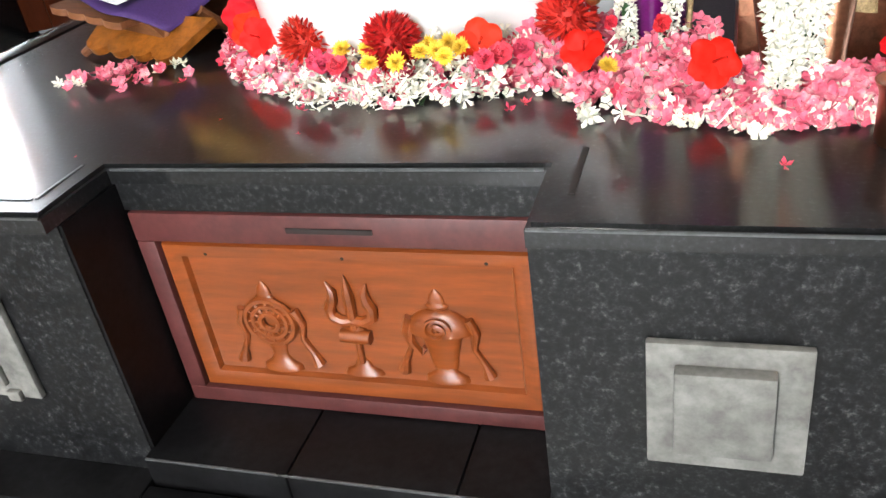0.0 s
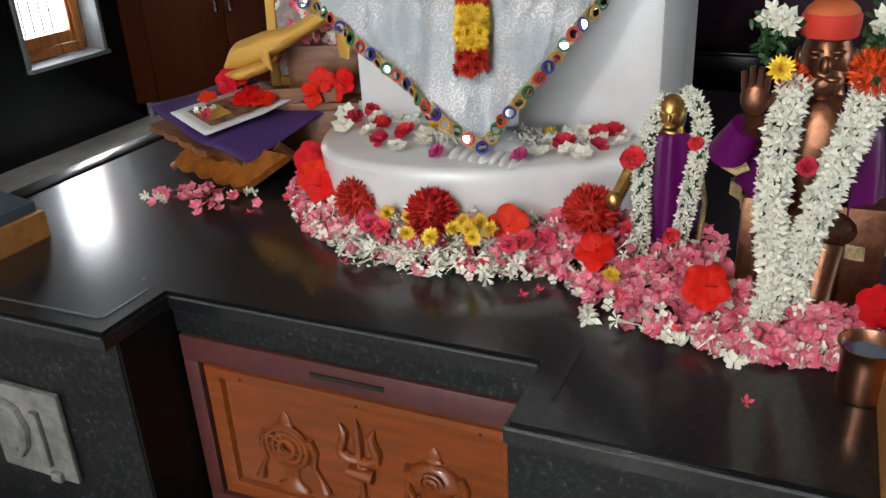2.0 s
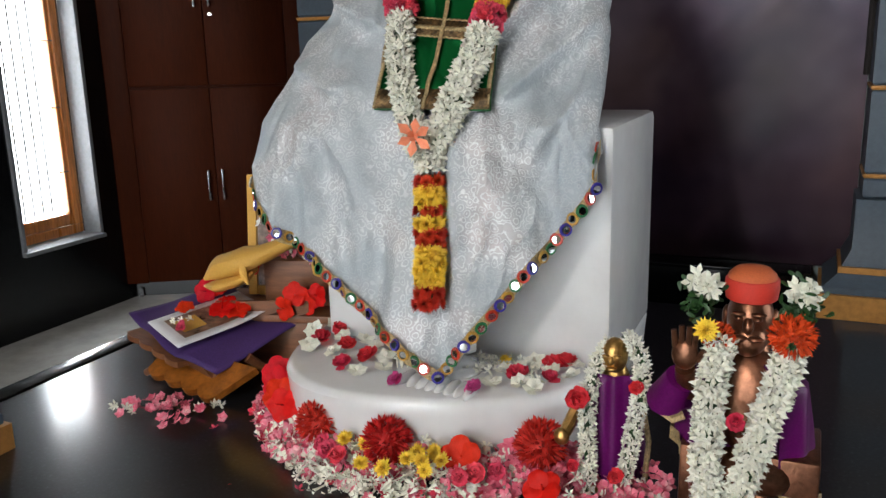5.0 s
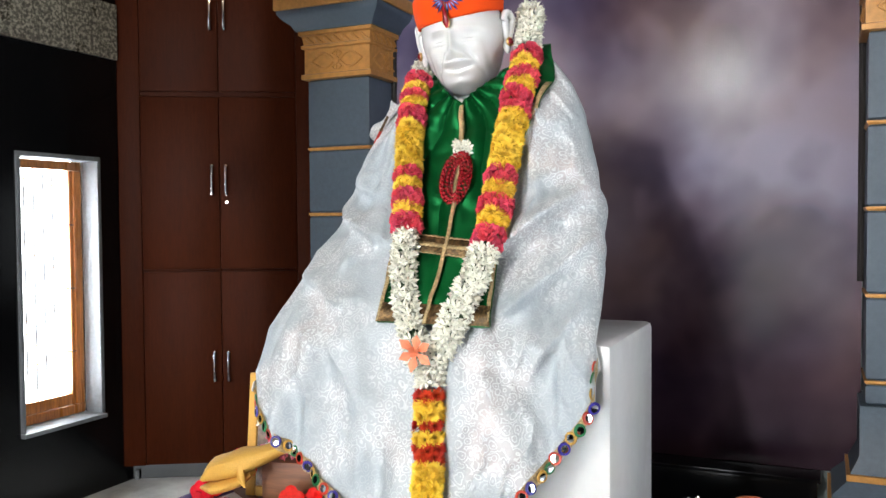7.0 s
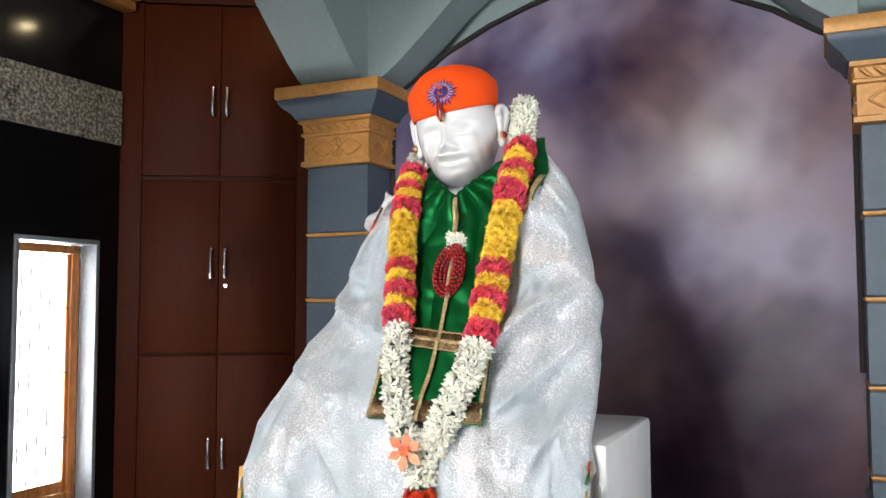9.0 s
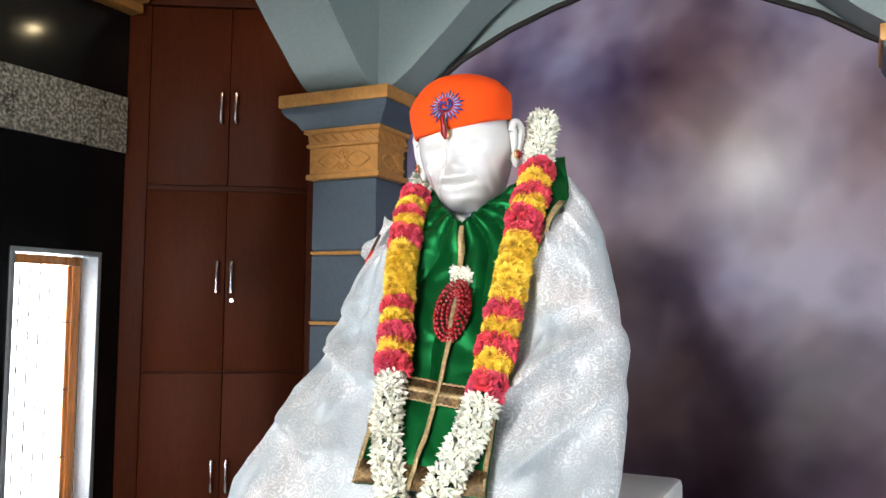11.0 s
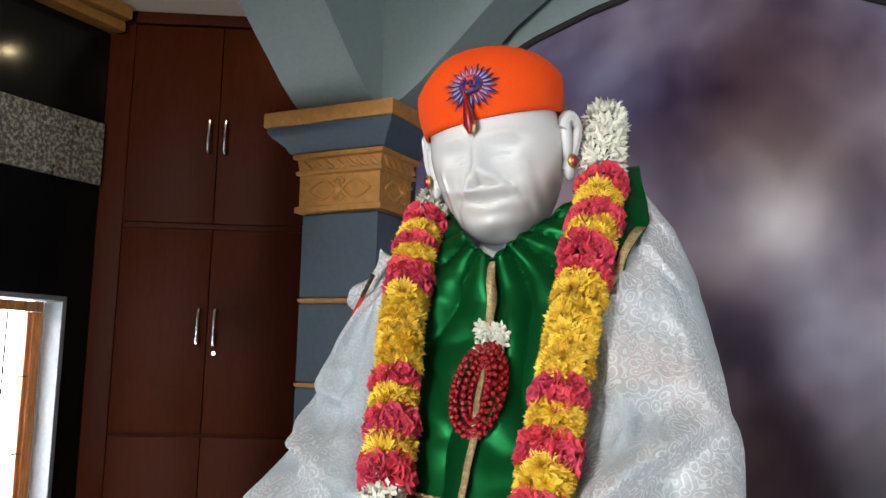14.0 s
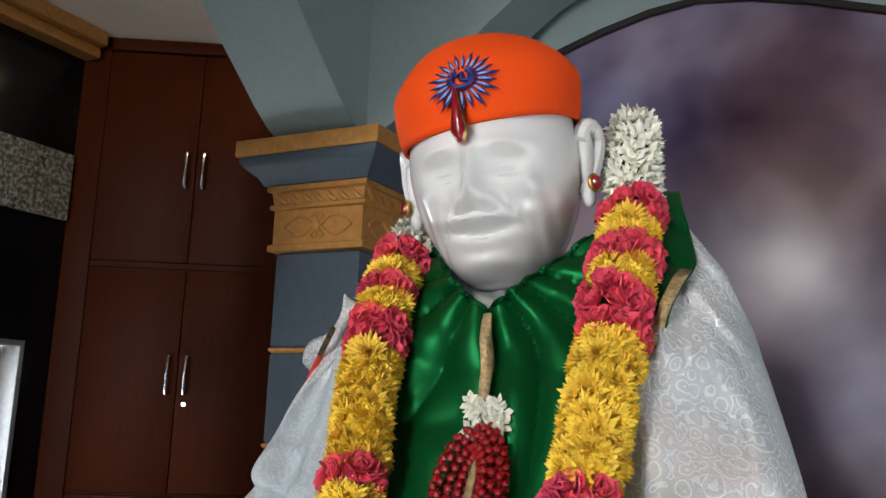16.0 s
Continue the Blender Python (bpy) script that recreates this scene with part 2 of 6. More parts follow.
def curve1(pairs, x):
    """A piecewise smooth value through (x, value) pairs."""
    return float(np.interp(x, [a for a, _ in pairs], [b for _, b in pairs]))


T = 0.54  # top of the granite platform

# ---- the large structure ----
XL, XR, YF, YB, H = -3.22, 2.19, -4.0, 4.6, 3.11
S = dict(kind="structure")
tagged(mesh_object("floor", boxes((XL - 0.2, XR + 0.2, YF - 0.2, YB + 0.2, -0.12, 0.0)), FLOOR), "pale polished marble floor, reflecting the window", "floor", **S)
tagged(mesh_object("ceiling", boxes((XL - 0.2, XR + 0.2, YF - 0.2, YB + 0.2, H, H + 0.12)), PLASTER), "cream painted plaster ceiling", "ceiling", **S)


def wall_with_opening(name, x0, x1, y0, y1, z0, z1):
    """A side wall with one window opening through it."""
    return tagged(mesh_object(name, boxes((x0, x1, YF, y0, 0, H), (x0, x1, y1, YB, 0, H), (x0, x1, y0, y1, 0, z0), (x0, x1, y0, y1, z1, H)), G_WALL),
                  "black polished granite clad wall", "wall", **S)


wall_with_opening("wall_west", XL - 0.2, XL, 2.72, 3.22, 0.39, 1.74)
wall_with_opening("wall_east", XR, XR + 0.2, 1.6, 2.4, 0.5, 1.9)
tagged(mesh_object("wall_north", boxes((XL - 0.2, XR + 0.2, YB, YB + 0.2, 0, H)), G_WALL), "black clad back wall", "wall", **S)
tagged(mesh_object("wall_south", boxes((XL - 0.2, -1.8, YF - 0.2, YF, 0, H), (0.6, XR + 0.2, YF - 0.2, YF, 0, H), (-1.8, 0.6, YF - 0.2, YF, 2.5, H)), PLASTER),
       "unseen cream front wall with an assumed wide entrance", "wall", **S)
tagged(mesh_object("trim_band", boxes((XL + 0.001, XL + 0.022, YF + 0.01, 3.34, 2.262, 2.55)), G_BAND), "speckled beige granite band on the black wall", "trim", **S)
tagged(mesh_object("trim_cornice", boxes((XL + 0.001, XL + 0.09, YF + 0.01, 3.36, 2.99, 3.04), (XL + 0.001, XL + 0.13, YF + 0.01, 3.36, 3.042, 3.108), bevel=0.01), GOLD),
       "ochre gold painted ceiling cornice", "trim", **S)


def window(name, m, width, height, label):
    """A deep-set teak window with a stone surround and iron bars; local x runs along the wall, y to the outside."""
    w = tagged(new(name), label, "window", kind="structure")
    w.matrix_world = m
    h2 = width / 2
    b = 0.022
    part("stone_surround", boxes((-h2 - b, h2 + b, -0.012, 0.10, height, height + b), (-h2 - b, -h2, -0.012, 0.10, 0, height - 0.001),
                                 (h2, h2 + b, -0.012, 0.10, 0, height - 0.001), bevel=0.003), STONE, w, "grey stone surround")
    part("window_sill", boxes((-h2 - b, h2 + b, -0.03, 0.19, -0.022, -0.001), bevel=0.004), STONE, w, "pale stone sill")
    f = 0.048
    part("window_frame", boxes((-h2 + 0.001, h2 - 0.001, 0.105, 0.18, height - f, height - 0.002), (-h2 + 0.001, h2 - 0.001, 0.105, 0.18, 0.001, f),
                               (-h2 + 0.001, -h2 + f, 0.105, 0.18, f + 0.001, height - f - 0.001), (h2 - f, h2 - 0.001, 0.105, 0.18, f + 0.001, height - f - 0.001), bevel=0.005),
         WOODWIN, w, "varnished orange teak frame")
    g = 0.014
    part("sash", boxes((h2 - f - 0.022, h2 - f - 0.002, 0.115, 0.15, f + 0.002, height - f - 0.002), (-h2 + f + 0.002, -h2 + f + g, 0.115, 0.15, f + 0.002, height - f - 0.002),
                       (-h2 + f + g, h2 - f - 0.024, 0.118, 0.15, f + 0.002, f + 0.06), bevel=0.004), WOODWIN, w)
    for i in range(5):
        x = -h2 + f + g + (i + 0.7) * (width - 2 * f - 0.08) / 5
        part("bar", tube([(x, 0.165, f), (x, 0.165, height - f)], 0.0042, 6), SLOT, w, "thin upright iron bar")
    for z in (0.25, 0.5, 0.75):
        part("hinge_stay", tube([(h2 - f - 0.08, 0.12, height * z), (h2 - f + 0.01, 0.11, height * z)], 0.004, 6), CHROME, w)
    return w


window("window_1", Matrix.Translation((XL, 2.97, 0.41)) @ pose(0, 0, 0, 0, 0, 90), 0.456, 1.31, "tall narrow teak window with iron bars, overexposed daylight behind")
window("window_2", Matrix.Translation((XR, 2.0, 0.52)) @ pose(0, 0, 0, 0, 0, -90), 0.756, 1.36, "tall teak window with iron bars")
tagged(mesh_object("backdrop_west", boxes((XL - 0.9, XL - 0.88, 1.2, 5.2, -0.3, 2.9)), DAY), "glaring daylight outside the window", "backdrop", **S)
tagged(mesh_object("backdrop_east", boxes((XR + 0.88, XR + 0.9, 0.4, 3.6, -0.3, 2.9)), DAY), "glaring daylight outside the window", "backdrop", **S)
# glow panel added behind the unseen entrance, part of the front fill
tagged(mesh_object("backdrop_south", boxes((-3.0, 1.8, YF - 1.5, YF - 1.48, -0.3, 3.2)), DAY), "added daylight panel outside the assumed entrance", "backdrop", **S)


# ---- granite platform ----
XW, XE, YN = -1.5, 0.62, 2.5
platform = thing("granite_platform", "black granite altar platform with a recessed front bay", "platform")
N0, N1 = -0.852, -0.2
top_outline = [(XW, 0.79), (N0 - 0.008, 0.79), (N0 - 0.008, 0.94), (N1 + 0.004, 0.94), (N1 + 0.004, 0.79), (XE, 0.79), (XE, YN), (XW, YN)]
bm = flat_prism(top_outline, T - 0.03, T)
bmesh.ops.bevel(bm, geom=[e for e in bm.edges if all(v.co.z > T - 0.001 for v in e.verts) and e.is_manifold and e.calc_face_angle(0) > 0.5],
                offset=0.007, segments=2, affect="EDGES")
part("top_slab", bm, G_TOP, platform, "polished black granite slab")
part("front_pier", boxes((XW + 0.02, N0 - 0.012, 0.815, YN - 0.02, 0.03, T - 0.031)), G_FRONT, platform, "flecked grey granite facing")
part("front_pier", boxes((N1, XE - 0.02, 0.815, YN - 0.02, 0.03, T - 0.031)), G_FRONT, platform, "flecked grey granite facing")
part("bay_back", boxes((N0 - 0.011, N1 - 0.001, 0.985, YN - 0.02, 0.03, T - 0.031)), G_FRONT, platform)
part("bay_header", boxes((N0 - 0.011, N1 - 0.001, 0.945, 0.984, 0.462, T - 0.0315)), G_FRONT, platform, "granite strip above the wooden panel")
part("bay_side", boxes((N0 - 0.0118, N0 - 0.006, 0.817, 0.946, 0.087, T - 0.032)), G_MATTE, platform, "plain black granite cheek")
for i, (a, b_) in enumerate(((N0 - 0.011, -0.608), (-0.605, -0.336), (-0.333, N1 - 0.001))):
    part("bay_floor_tile", boxes((a, b_, 0.792, 0.984, 0.0, 0.086), bevel=0.003), G_MATTE, platform, "black granite tile")
# pale strip: some wear, and the step's edge highlight put in as colour
part("bay_nosing", tube([(N0 - 0.008, 0.7935, 0.0845), (N1 - 0.004, 0.7935, 0.0845)], 0.0025, 6), G_EDGE, platform, "pale strip for the worn step edge and its highlight")
part("skirting", boxes((XW - 0.03, N0 - 0.013, 0.72, 0.86, 0.001, 0.038), bevel=0.005), G_MATTE, platform, "black granite skirting")
part("skirting", boxes((N0 - 0.012, N1, 0.72, 0.783, 0.001, 0.036), bevel=0.005), G_MATTE, platform, "black granite skirting")
part("skirting", boxes((N1 + 0.001, XE + 0.03, 0.72, 0.86, 0.001, 0.038), bevel=0.005), G_MATTE, platform, "black granite skirting")
part("kerb", boxes((XW - 0.06, XW - 0.001, 1.08, YN, 0.03, T + 0.004), bevel=0.006), G_TOP, platform, "black granite side kerb")
# engraved lines in the slab beside the bay
part("inlay_line", boxes((-0.157, -0.149, 0.862, 0.99, T, T + 0.002)), SLOT, platform, "dark groove")
part("inlay_line", boxes((-1.3, -0.905, 0.829, 0.834, T, T + 0.0015)), G_EDGE, platform, "pale scratched groove")
part("inlay_line", boxes((-0.902, -0.897, 0.834, 0.94, T, T + 0.0015)), G_EDGE, platform, "pale scratched groove")
# slab edge highlights laid on as thin pale strips, together with the wear
for x0, x1, y in ((N0, N1, 0.939), (XW + 0.01, N0 - 0.01, 0.789), (N1 + 0.006, XE - 0.02, 0.789)):
    part("worn_edge", tube([(x0, y, T - 0.006), (x1, y, T - 0.006)], 0.0025, 6), G_EDGE, platform, "pale strip for the worn slab edge and its highlight")

# ---- carved offering box door ----
door = thing("offering_box", "carved honey teak panel in maroon frame with coin slot", "offering box")
FX0, FX1, FZ0, FZ1 = N0 + 0.0, N1 - 0.002, 0.088, 0.46
YP = 0.945
bm = boxes((FX0, FX1, YP - 0.006, 0.984, 0.41, FZ1), (FX0, FX1, YP - 0.006, 0.984, FZ0, 0.117),
           (FX0, FX0 + 0.032, YP - 0.006, 0.984, 0.1172, 0.4098), (FX1 - 0.022, FX1, YP - 0.006, 0.984, 0.1172, 0.4098), bevel=0.003)
part("frame", bm, MAROON, door, "worn maroon painted frame")
part("coin_slot", boxes((-0.585, -0.45, YP - 0.0085, YP - 0.004, 0.432, 0.44)), SLOT, door)
PX0, PX1, PZ0, PZ1 = FX0 + 0.034, FX1 - 0.024, 0.119, 0.408
bm = bmesh.new()
lev = [(0.0, YP + 0.012), (0.006, YP - 0.002), (0.014, YP - 0.002), (0.03, YP + 0.004), (0.034, YP + 0.014), (0.04, YP + 0.016)]
rings = []
for inset, y in lev:
    rings.append([bm.verts.new(p) for p in ((PX0 + inset, y, PZ0 + inset), (PX1 - inset, y, PZ0 + inset), (PX1 - inset, y, PZ1 - inset), (PX0 + inset, y, PZ1 - inset))])
for a, b_ in zip(rings, rings[1:]):
    for i in range(4):
        bm.faces.new((a[i], a[(i + 1) % 4], b_[(i + 1) % 4], b_[i]))
bm.faces.new(rings[-1])
box(bm, PX0, PX1, YP + 0.02, 0.984, PZ0, PZ1)
part("panel", bm, WOOD, door, "honey teak panel with a stepped moulding")
YC = YP + 0.012


def turned(profile, cx, z0, squash=0.35):
    return lathe(profile, 20, Matrix.Translation((cx, YC + 0.003, z0)) @ Matrix.Diagonal((1, squash, 1, 1)))


# trident
cx = -0.514
bm = bmesh.new()
for pts, rr in (([(cx, 0.2), (cx, 0.29)], [0.006] * 2), ([(cx, 0.28), (cx, 0.33), (cx, 0.366)], [0.007, 0.01, 0.001])):
    tube([(x, YC, z) for x, z in pts], rr, 8, bm)
for s in (-1, 1):
    tube([(cx + s * x, YC, z) for x, z in ((0.0, 0.283), (0.018, 0.281), (0.033, 0.29), (0.035, 0.305), (0.028, 0.32), (0.026, 0.335), (0.033, 0.352))],
         [0.008, 0.009, 0.01, 0.0095, 0.009, 0.008, 0.001], 8, bm)
part("carved_trident", bm, WOOD, door, "carved trident relief")
bm = turned([(0.034, 0.0), (0.03, 0.008), (0.016, 0.014), (0.012, 0.024), (0.006, 0.03)], cx, 0.176)
part("carved_pedestal", bm, WOOD, door)
part("carved_drum", turned([(0.006, 0), (0.018, 0.004), (0.02, 0.012), (0.008, 0.018), (0.02, 0.026), (0.004, 0.03)], cx, 0.253, 0.5), WOOD, door)
part("carved_drum", tube([(cx - 0.024, YC - 0.004, 0.256), (cx + 0.026, YC - 0.004, 0.254)], [0.011, 0.012], 10), WOOD, door)
# conch and discus emblems on little pedestals
for cx, kind in ((-0.66, "discus"), (-0.374, "conch")):
    bm = turned([(0.036, 0), (0.034, 0.01), (0.02, 0.018), (0.013, 0.03), (0.016, 0.05), (0.022, 0.07)], cx, 0.174)
    part("carved_pedestal", bm, WOOD, door)
    if kind == "discus":
        for r, w_ in ((0.042, 0.006), (0.03, 0.005), (0.016, 0.006)):
            bm = tube([(cx + r * math.cos(a), YC - 0.002, 0.272 + r * math.sin(a)) for a in np.linspace(0, 2 * math.pi, 25)], w_, 6)
            part("carved_ring", bm, WOOD, door, "carved ring of the wheel")
        for a in np.linspace(0, 2 * math.pi, 13)[:-1]:
            bm = tube([(cx + 0.012 * math.cos(a), YC - 0.003, 0.272 + 0.012 * math.sin(a)), (cx + 0.046 * math.cos(a), YC - 0.003, 0.272 + 0.046 * math.sin(a))], 0.003, 5)
            part("carved_spoke", bm, WOOD, door)
    else:
        bm = lathe([(0.02, -0.066), (0.024, -0.04), (0.03, -0.015), (0.036, -0.003), (0.05, 0.0), (0.052, 0.012), (0.046, 0.026), (0.03, 0.038), (0.012, 0.043)], 20,
                   Matrix.Translation((cx, YC + 0.002, 0.268)) @ Matrix.Diagonal((1, 0.35, 1, 1)))
        tube([(cx + 0.022 * (1 - a / 14) * math.cos(a), YC - 0.018, 0.285 + 0.022 * (1 - a / 14) * math.sin(a)) for a in np.linspace(0, 12, 40)], 0.003, 5, bm)
        tube([(cx - 0.045, YC, 0.28), (cx - 0.05, YC, 0.25), (cx - 0.035, YC, 0.225), (cx - 0.028, YC, 0.24)], [0.006, 0.006, 0.007, 0.005], 6, bm)
        part("carved_conch", bm, WOOD, door, "carved conch relief")
    bm = turned([(0.016, 0), (0.018, 0.005), (0.012, 0.009), (0.013, 0.013), (0.0105, 0.024), (0.002, 0.034)], cx, 0.312)
    part("carved_finial", bm, WOOD, door)
    for s in (-1, 1):
        bm = tube([(cx + s * 0.046, YC, 0.296), (cx + s * 0.056, YC, 0.27), (cx + s * 0.05, YC, 0.24), (cx + s * 0.064, YC, 0.21), (cx + s * 0.07, YC, 0.19)],
             [0.008, 0.007, 0.0045, 0.0055, 0.011], 8)
        part("carved_ribbon", bm, WOOD, door)
for o_ in door.children:
    if o_.name.startswith("carved"):
        o_.location = (-0.007, 0, -0.017)
for x, z in ((-0.74, 0.386), (-0.51, 0.386), (-0.292, 0.386), (-0.5, 0.135), (-0.3, 0.135), (-0.76, 0.135)):
    part("nail", tube([(x, YP + 0.008, z), (x, YP + 0.0, z)], 0.003, 8), SLOT, door)


# ---- relief tiles on the platform front ----


def relief_tile(cx, label, motif):
    t_ = thing("relief_tile", label, "wall tile", "relief tiles on the platform front")
    w, z0, z1, y = 0.093, 0.186, 0.377, 0.814
    part("slab", boxes((cx - w, cx + w, y - 0.012, y, z0, z1), bevel=0.003), TILE, t_)
    if motif == "square":
        part("raised_square", boxes((cx - 0.06, cx + 0.054, y - 0.032, y - 0.012, z0 + 0.036, z1 - 0.028), bevel=0.004), TILE, t_)
    else:
        bm = tube([(cx + x, y - 0.014, 0.27 + z) for x, z in ((-0.066, 0.05), (-0.045, 0.066), (-0.018, 0.055), (-0.006, 0.02), (-0.016, -0.02), (-0.035, -0.045), (-0.05, -0.04))],
                  [0.008, 0.011, 0.012, 0.012, 0.011, 0.009, 0.005], 8)
        part("raised_stroke", bm, TILE, t_)
        bm = boxes((cx + 0.022, cx + 0.042, y - 0.022, y - 0.012, 0.215, 0.335), bevel=0.003)
        part("raised_stroke", bm, TILE, t_)
        part("raised_stroke", boxes((cx + 0.035, cx + 0.06, y - 0.022, y - 0.012, 0.185, 0.205), bevel=0.003), TILE, t_)
    return t_


relief_tile(0.026, "weathered cream square tile with a raised square", "square")
relief_tile(-1.12, "weathered cream square tile with raised curved strokes", "stroke")


# ---- canopy of four columns and arches ----


def column(cx, cy, z0, label):
    c = thing("canopy_column", label, "column", "canopy columns", at=(cx, cy, 0))
    h = 0.135
    if z0 < T - 0.05:
        part("plinth", square_loft(bmesh.new(), 0, 0, [(0.0, 0.26), (z0 - 0.004, 0.26)]), G_WALL, c, "black granite plinth")
    g0 = z0
    part("base_block", square_loft(bmesh.new(), 0, 0, [(g0, 0.235), (g0 + 0.055, 0.235)] if z0 > T - 0.05 else [(g0, 0.235), (g0 + 0.13, 0.235)]), GOLD, c, "ochre gold base block")
    b0 = g0 + (0.057 if z0 > T - 0.05 else 0.132)
    part("base_moulding", square_loft(bmesh.new(), 0, 0, [(b0, 0.225), (b0 + 0.02, 0.225), (b0 + 0.05, 0.19), (b0 + 0.055, 0.185)]), BLUE, c)
    part("gold_band", square_loft(bmesh.new(), 0, 0, [(b0 + 0.056, 0.185), (b0 + 0.075, 0.185)]), GOLD, c)
    lo = b0 + 0.076
    part("base_moulding", square_loft(bmesh.new(), 0, 0, [(lo, 0.175), (lo + 0.05, 0.15), (0.84, 0.15)]), BLUE, c)
    z = 0.841
    for top in (0.915, 1.175, 1.435, 1.69, 1.965):
        part("shaft_block", square_loft(bmesh.new(), 0, 0, [(z + 0.001, h - 0.006), (z + 0.008, h), (top - 0.019, h), (top - 0.012, h - 0.006)]), BLUE, c)
        if top < 1.9:
            part("gold_band", square_loft(bmesh.new(), 0, 0, [(top - 0.012, h - 0.001), (top - 0.006, h + 0.004), (top, h + 0.004), (top + 0.001, h - 0.001)]), GOLD, c, "thin ochre gold band")
        z = top
    cap = part("capital", square_loft(bmesh.new(), 0, 0, [(1.953, 0.14), (1.955, 0.155), (1.972, 0.155), (1.976, 0.145), (2.07, 0.145), (2.074, 0.155),
                                                       (2.084, 0.155), (2.088, 0.147), (2.12, 0.152), (2.124, 0.163), (2.138, 0.163)]), GOLD, c, "carved ochre gold capital")
    for k in range(4):
        rot = Matrix.Rotation(k * math.pi / 2, 4, "Z")
        bm = bmesh.new()
        # four-petalled flower with leaves
        lathe([(0.015, 0), (0.013, 0.006), (0.004, 0.009)], 10, Matrix.Translation((0, -0.146, 2.022)) @ Matrix.Rotation(math.pi / 2, 4, "X"), bm)
        for s in (-1, 1):
            loop = [(s * (0.012 + 0.1 * u), -0.146, 2.022 + 0.034 * math.sin(math.pi * u) * (1 - 0.35 * u)) for u in np.linspace(0, 1, 9)]
            loop += [(s * (0.012 + 0.1 * u), -0.146, 2.022 - 0.034 * math.sin(math.pi * u) * (1 - 0.35 * u)) for u in np.linspace(1, 0, 9)]
            tube(loop, 0.0045, 6, bm)
            loop = [(0.02 * math.sin(math.pi * u) * f_, -0.146, 2.022 + s * (0.012 + 0.026 * u)) for f_ in (-1, 1) for u in np.linspace(0, 1, 7)]
            tube(loop, 0.004, 6, bm)
        for i in range(7):
            x = -0.14 + i * 0.04
            tube([(x, -0.147, 2.118), (x + 0.012, -0.15, 2.112), (x + 0.028, -0.15, 2.096), (x + 0.04, -0.147, 2.09)], [0.005, 0.008, 0.008, 0.005], 6, bm)
        bmesh.ops.transform(bm, matrix=rot, verts=bm.verts)
        part("carving", bm, GOLD, cap, "flower and rope carving")
    part("capital_moulding", square_loft(bmesh.new(), 0, 0, [(2.139, 0.17), (2.16, 0.182), (2.185, 0.212), (2.2, 0.222), (2.212, 0.222)]), BLUE, c)
    part("abacus", square_loft(bmesh.new(), 0, 0, [(2.213, 0.228), (2.216, 0.23), (2.256, 0.23), (2.259, 0.228)]), GOLD, c, "ochre gold top slab")
    return c


CXL, CXR, CYF, CYB = -1.495, 0.465, 0.83, 2.905
column(CXL, CYB, 0.43, "slate blue column with ochre gold bands and carved capital beside the cabinet")
column(CXR, CYB, 0.43, "slate blue column with ochre gold bands beside the purple board")
column(CXL, CYF, T + 0.001, "slate blue column with an ochre gold base on the platform corner")
column(CXR, CYF, T + 0.001, "slate blue column with an ochre gold base beside the copper cup")

ARCH = [(0.0, 2.26), (0.03, 2.268), (0.07, 2.287), (0.13, 2.332), (0.19, 2.388), (0.25, 2.442), (0.34, 2.53), (0.47, 2.628), (0.62, 2.698), (0.82, 2.73)]


def arch_outline(a, b):
    """The wall over an arch from a to b, whose foot lies at each column's inner side."""
    mid, half = (a + b) / 2, (b - a) / 2
    k = half / 0.82
    lower = [(a + s * k, z) for s, z in ARCH] + [(b - s * k, z) for s, z in ARCH[-2::-1]]
    return lower


def arch(name, a, b, c0, c1, axis, label, ext=0.135):
    lower = arch_outline(a, b)
    bm = bmesh.new()
    pts = [(a - ext, 2.26)] + lower + [(b + ext, 2.26)]
    rows = []
    for c in (c0, c1):
        rows.append(([bm.verts.new((p, c, z) if axis == "x" else (c, p, z)) for p, z in pts],
                     [bm.verts.new((p, c, H - 0.001) if axis == "x" else (c, p, H - 0.001)) for p, z in pts]))
    for lo, hi in rows:
        for i in range(len(pts) - 1):
            bm.faces.new((lo[i], lo[i + 1], hi[i + 1], hi[i]))
    (l0, h0), (l1, h1) = rows
    for i in range(len(pts) - 1):
        bm.faces.new((l0[i], l0[i + 1], l1[i + 1], l1[i]))
        bm.faces.new((h0[i], h0[i + 1], h1[i + 1], h1[i]))
    for i in (0, -1):
        bm.faces.new((l0[i], l1[i], h1[i], h0[i]))
    return tagged(mesh_object(name, bm, TEAL), label, "arch", **S)


E0 = 0.135
arch("arch_back", CXL + E0, CXR - E0, CYB - E0, CYB + 0.06, "x", "grey-green painted arch behind the statue", ext=0.0)
arch("arch_west", CYF + E0, CYB - E0, CXL - E0, CXL + E0, "y", "grey-green painted side arch on columns", ext=0.27)
arch("arch_east", CYF + E0, CYB - E0, CXR - E0, CXR + E0, "y", "grey-green painted side arch on columns", ext=0.27)
arch("arch_front", CXL + E0 + 0.001, CXR - E0 - 0.001, CYF - E0, CYF + E0, "x", "grey-green painted front arch", ext=0.0)

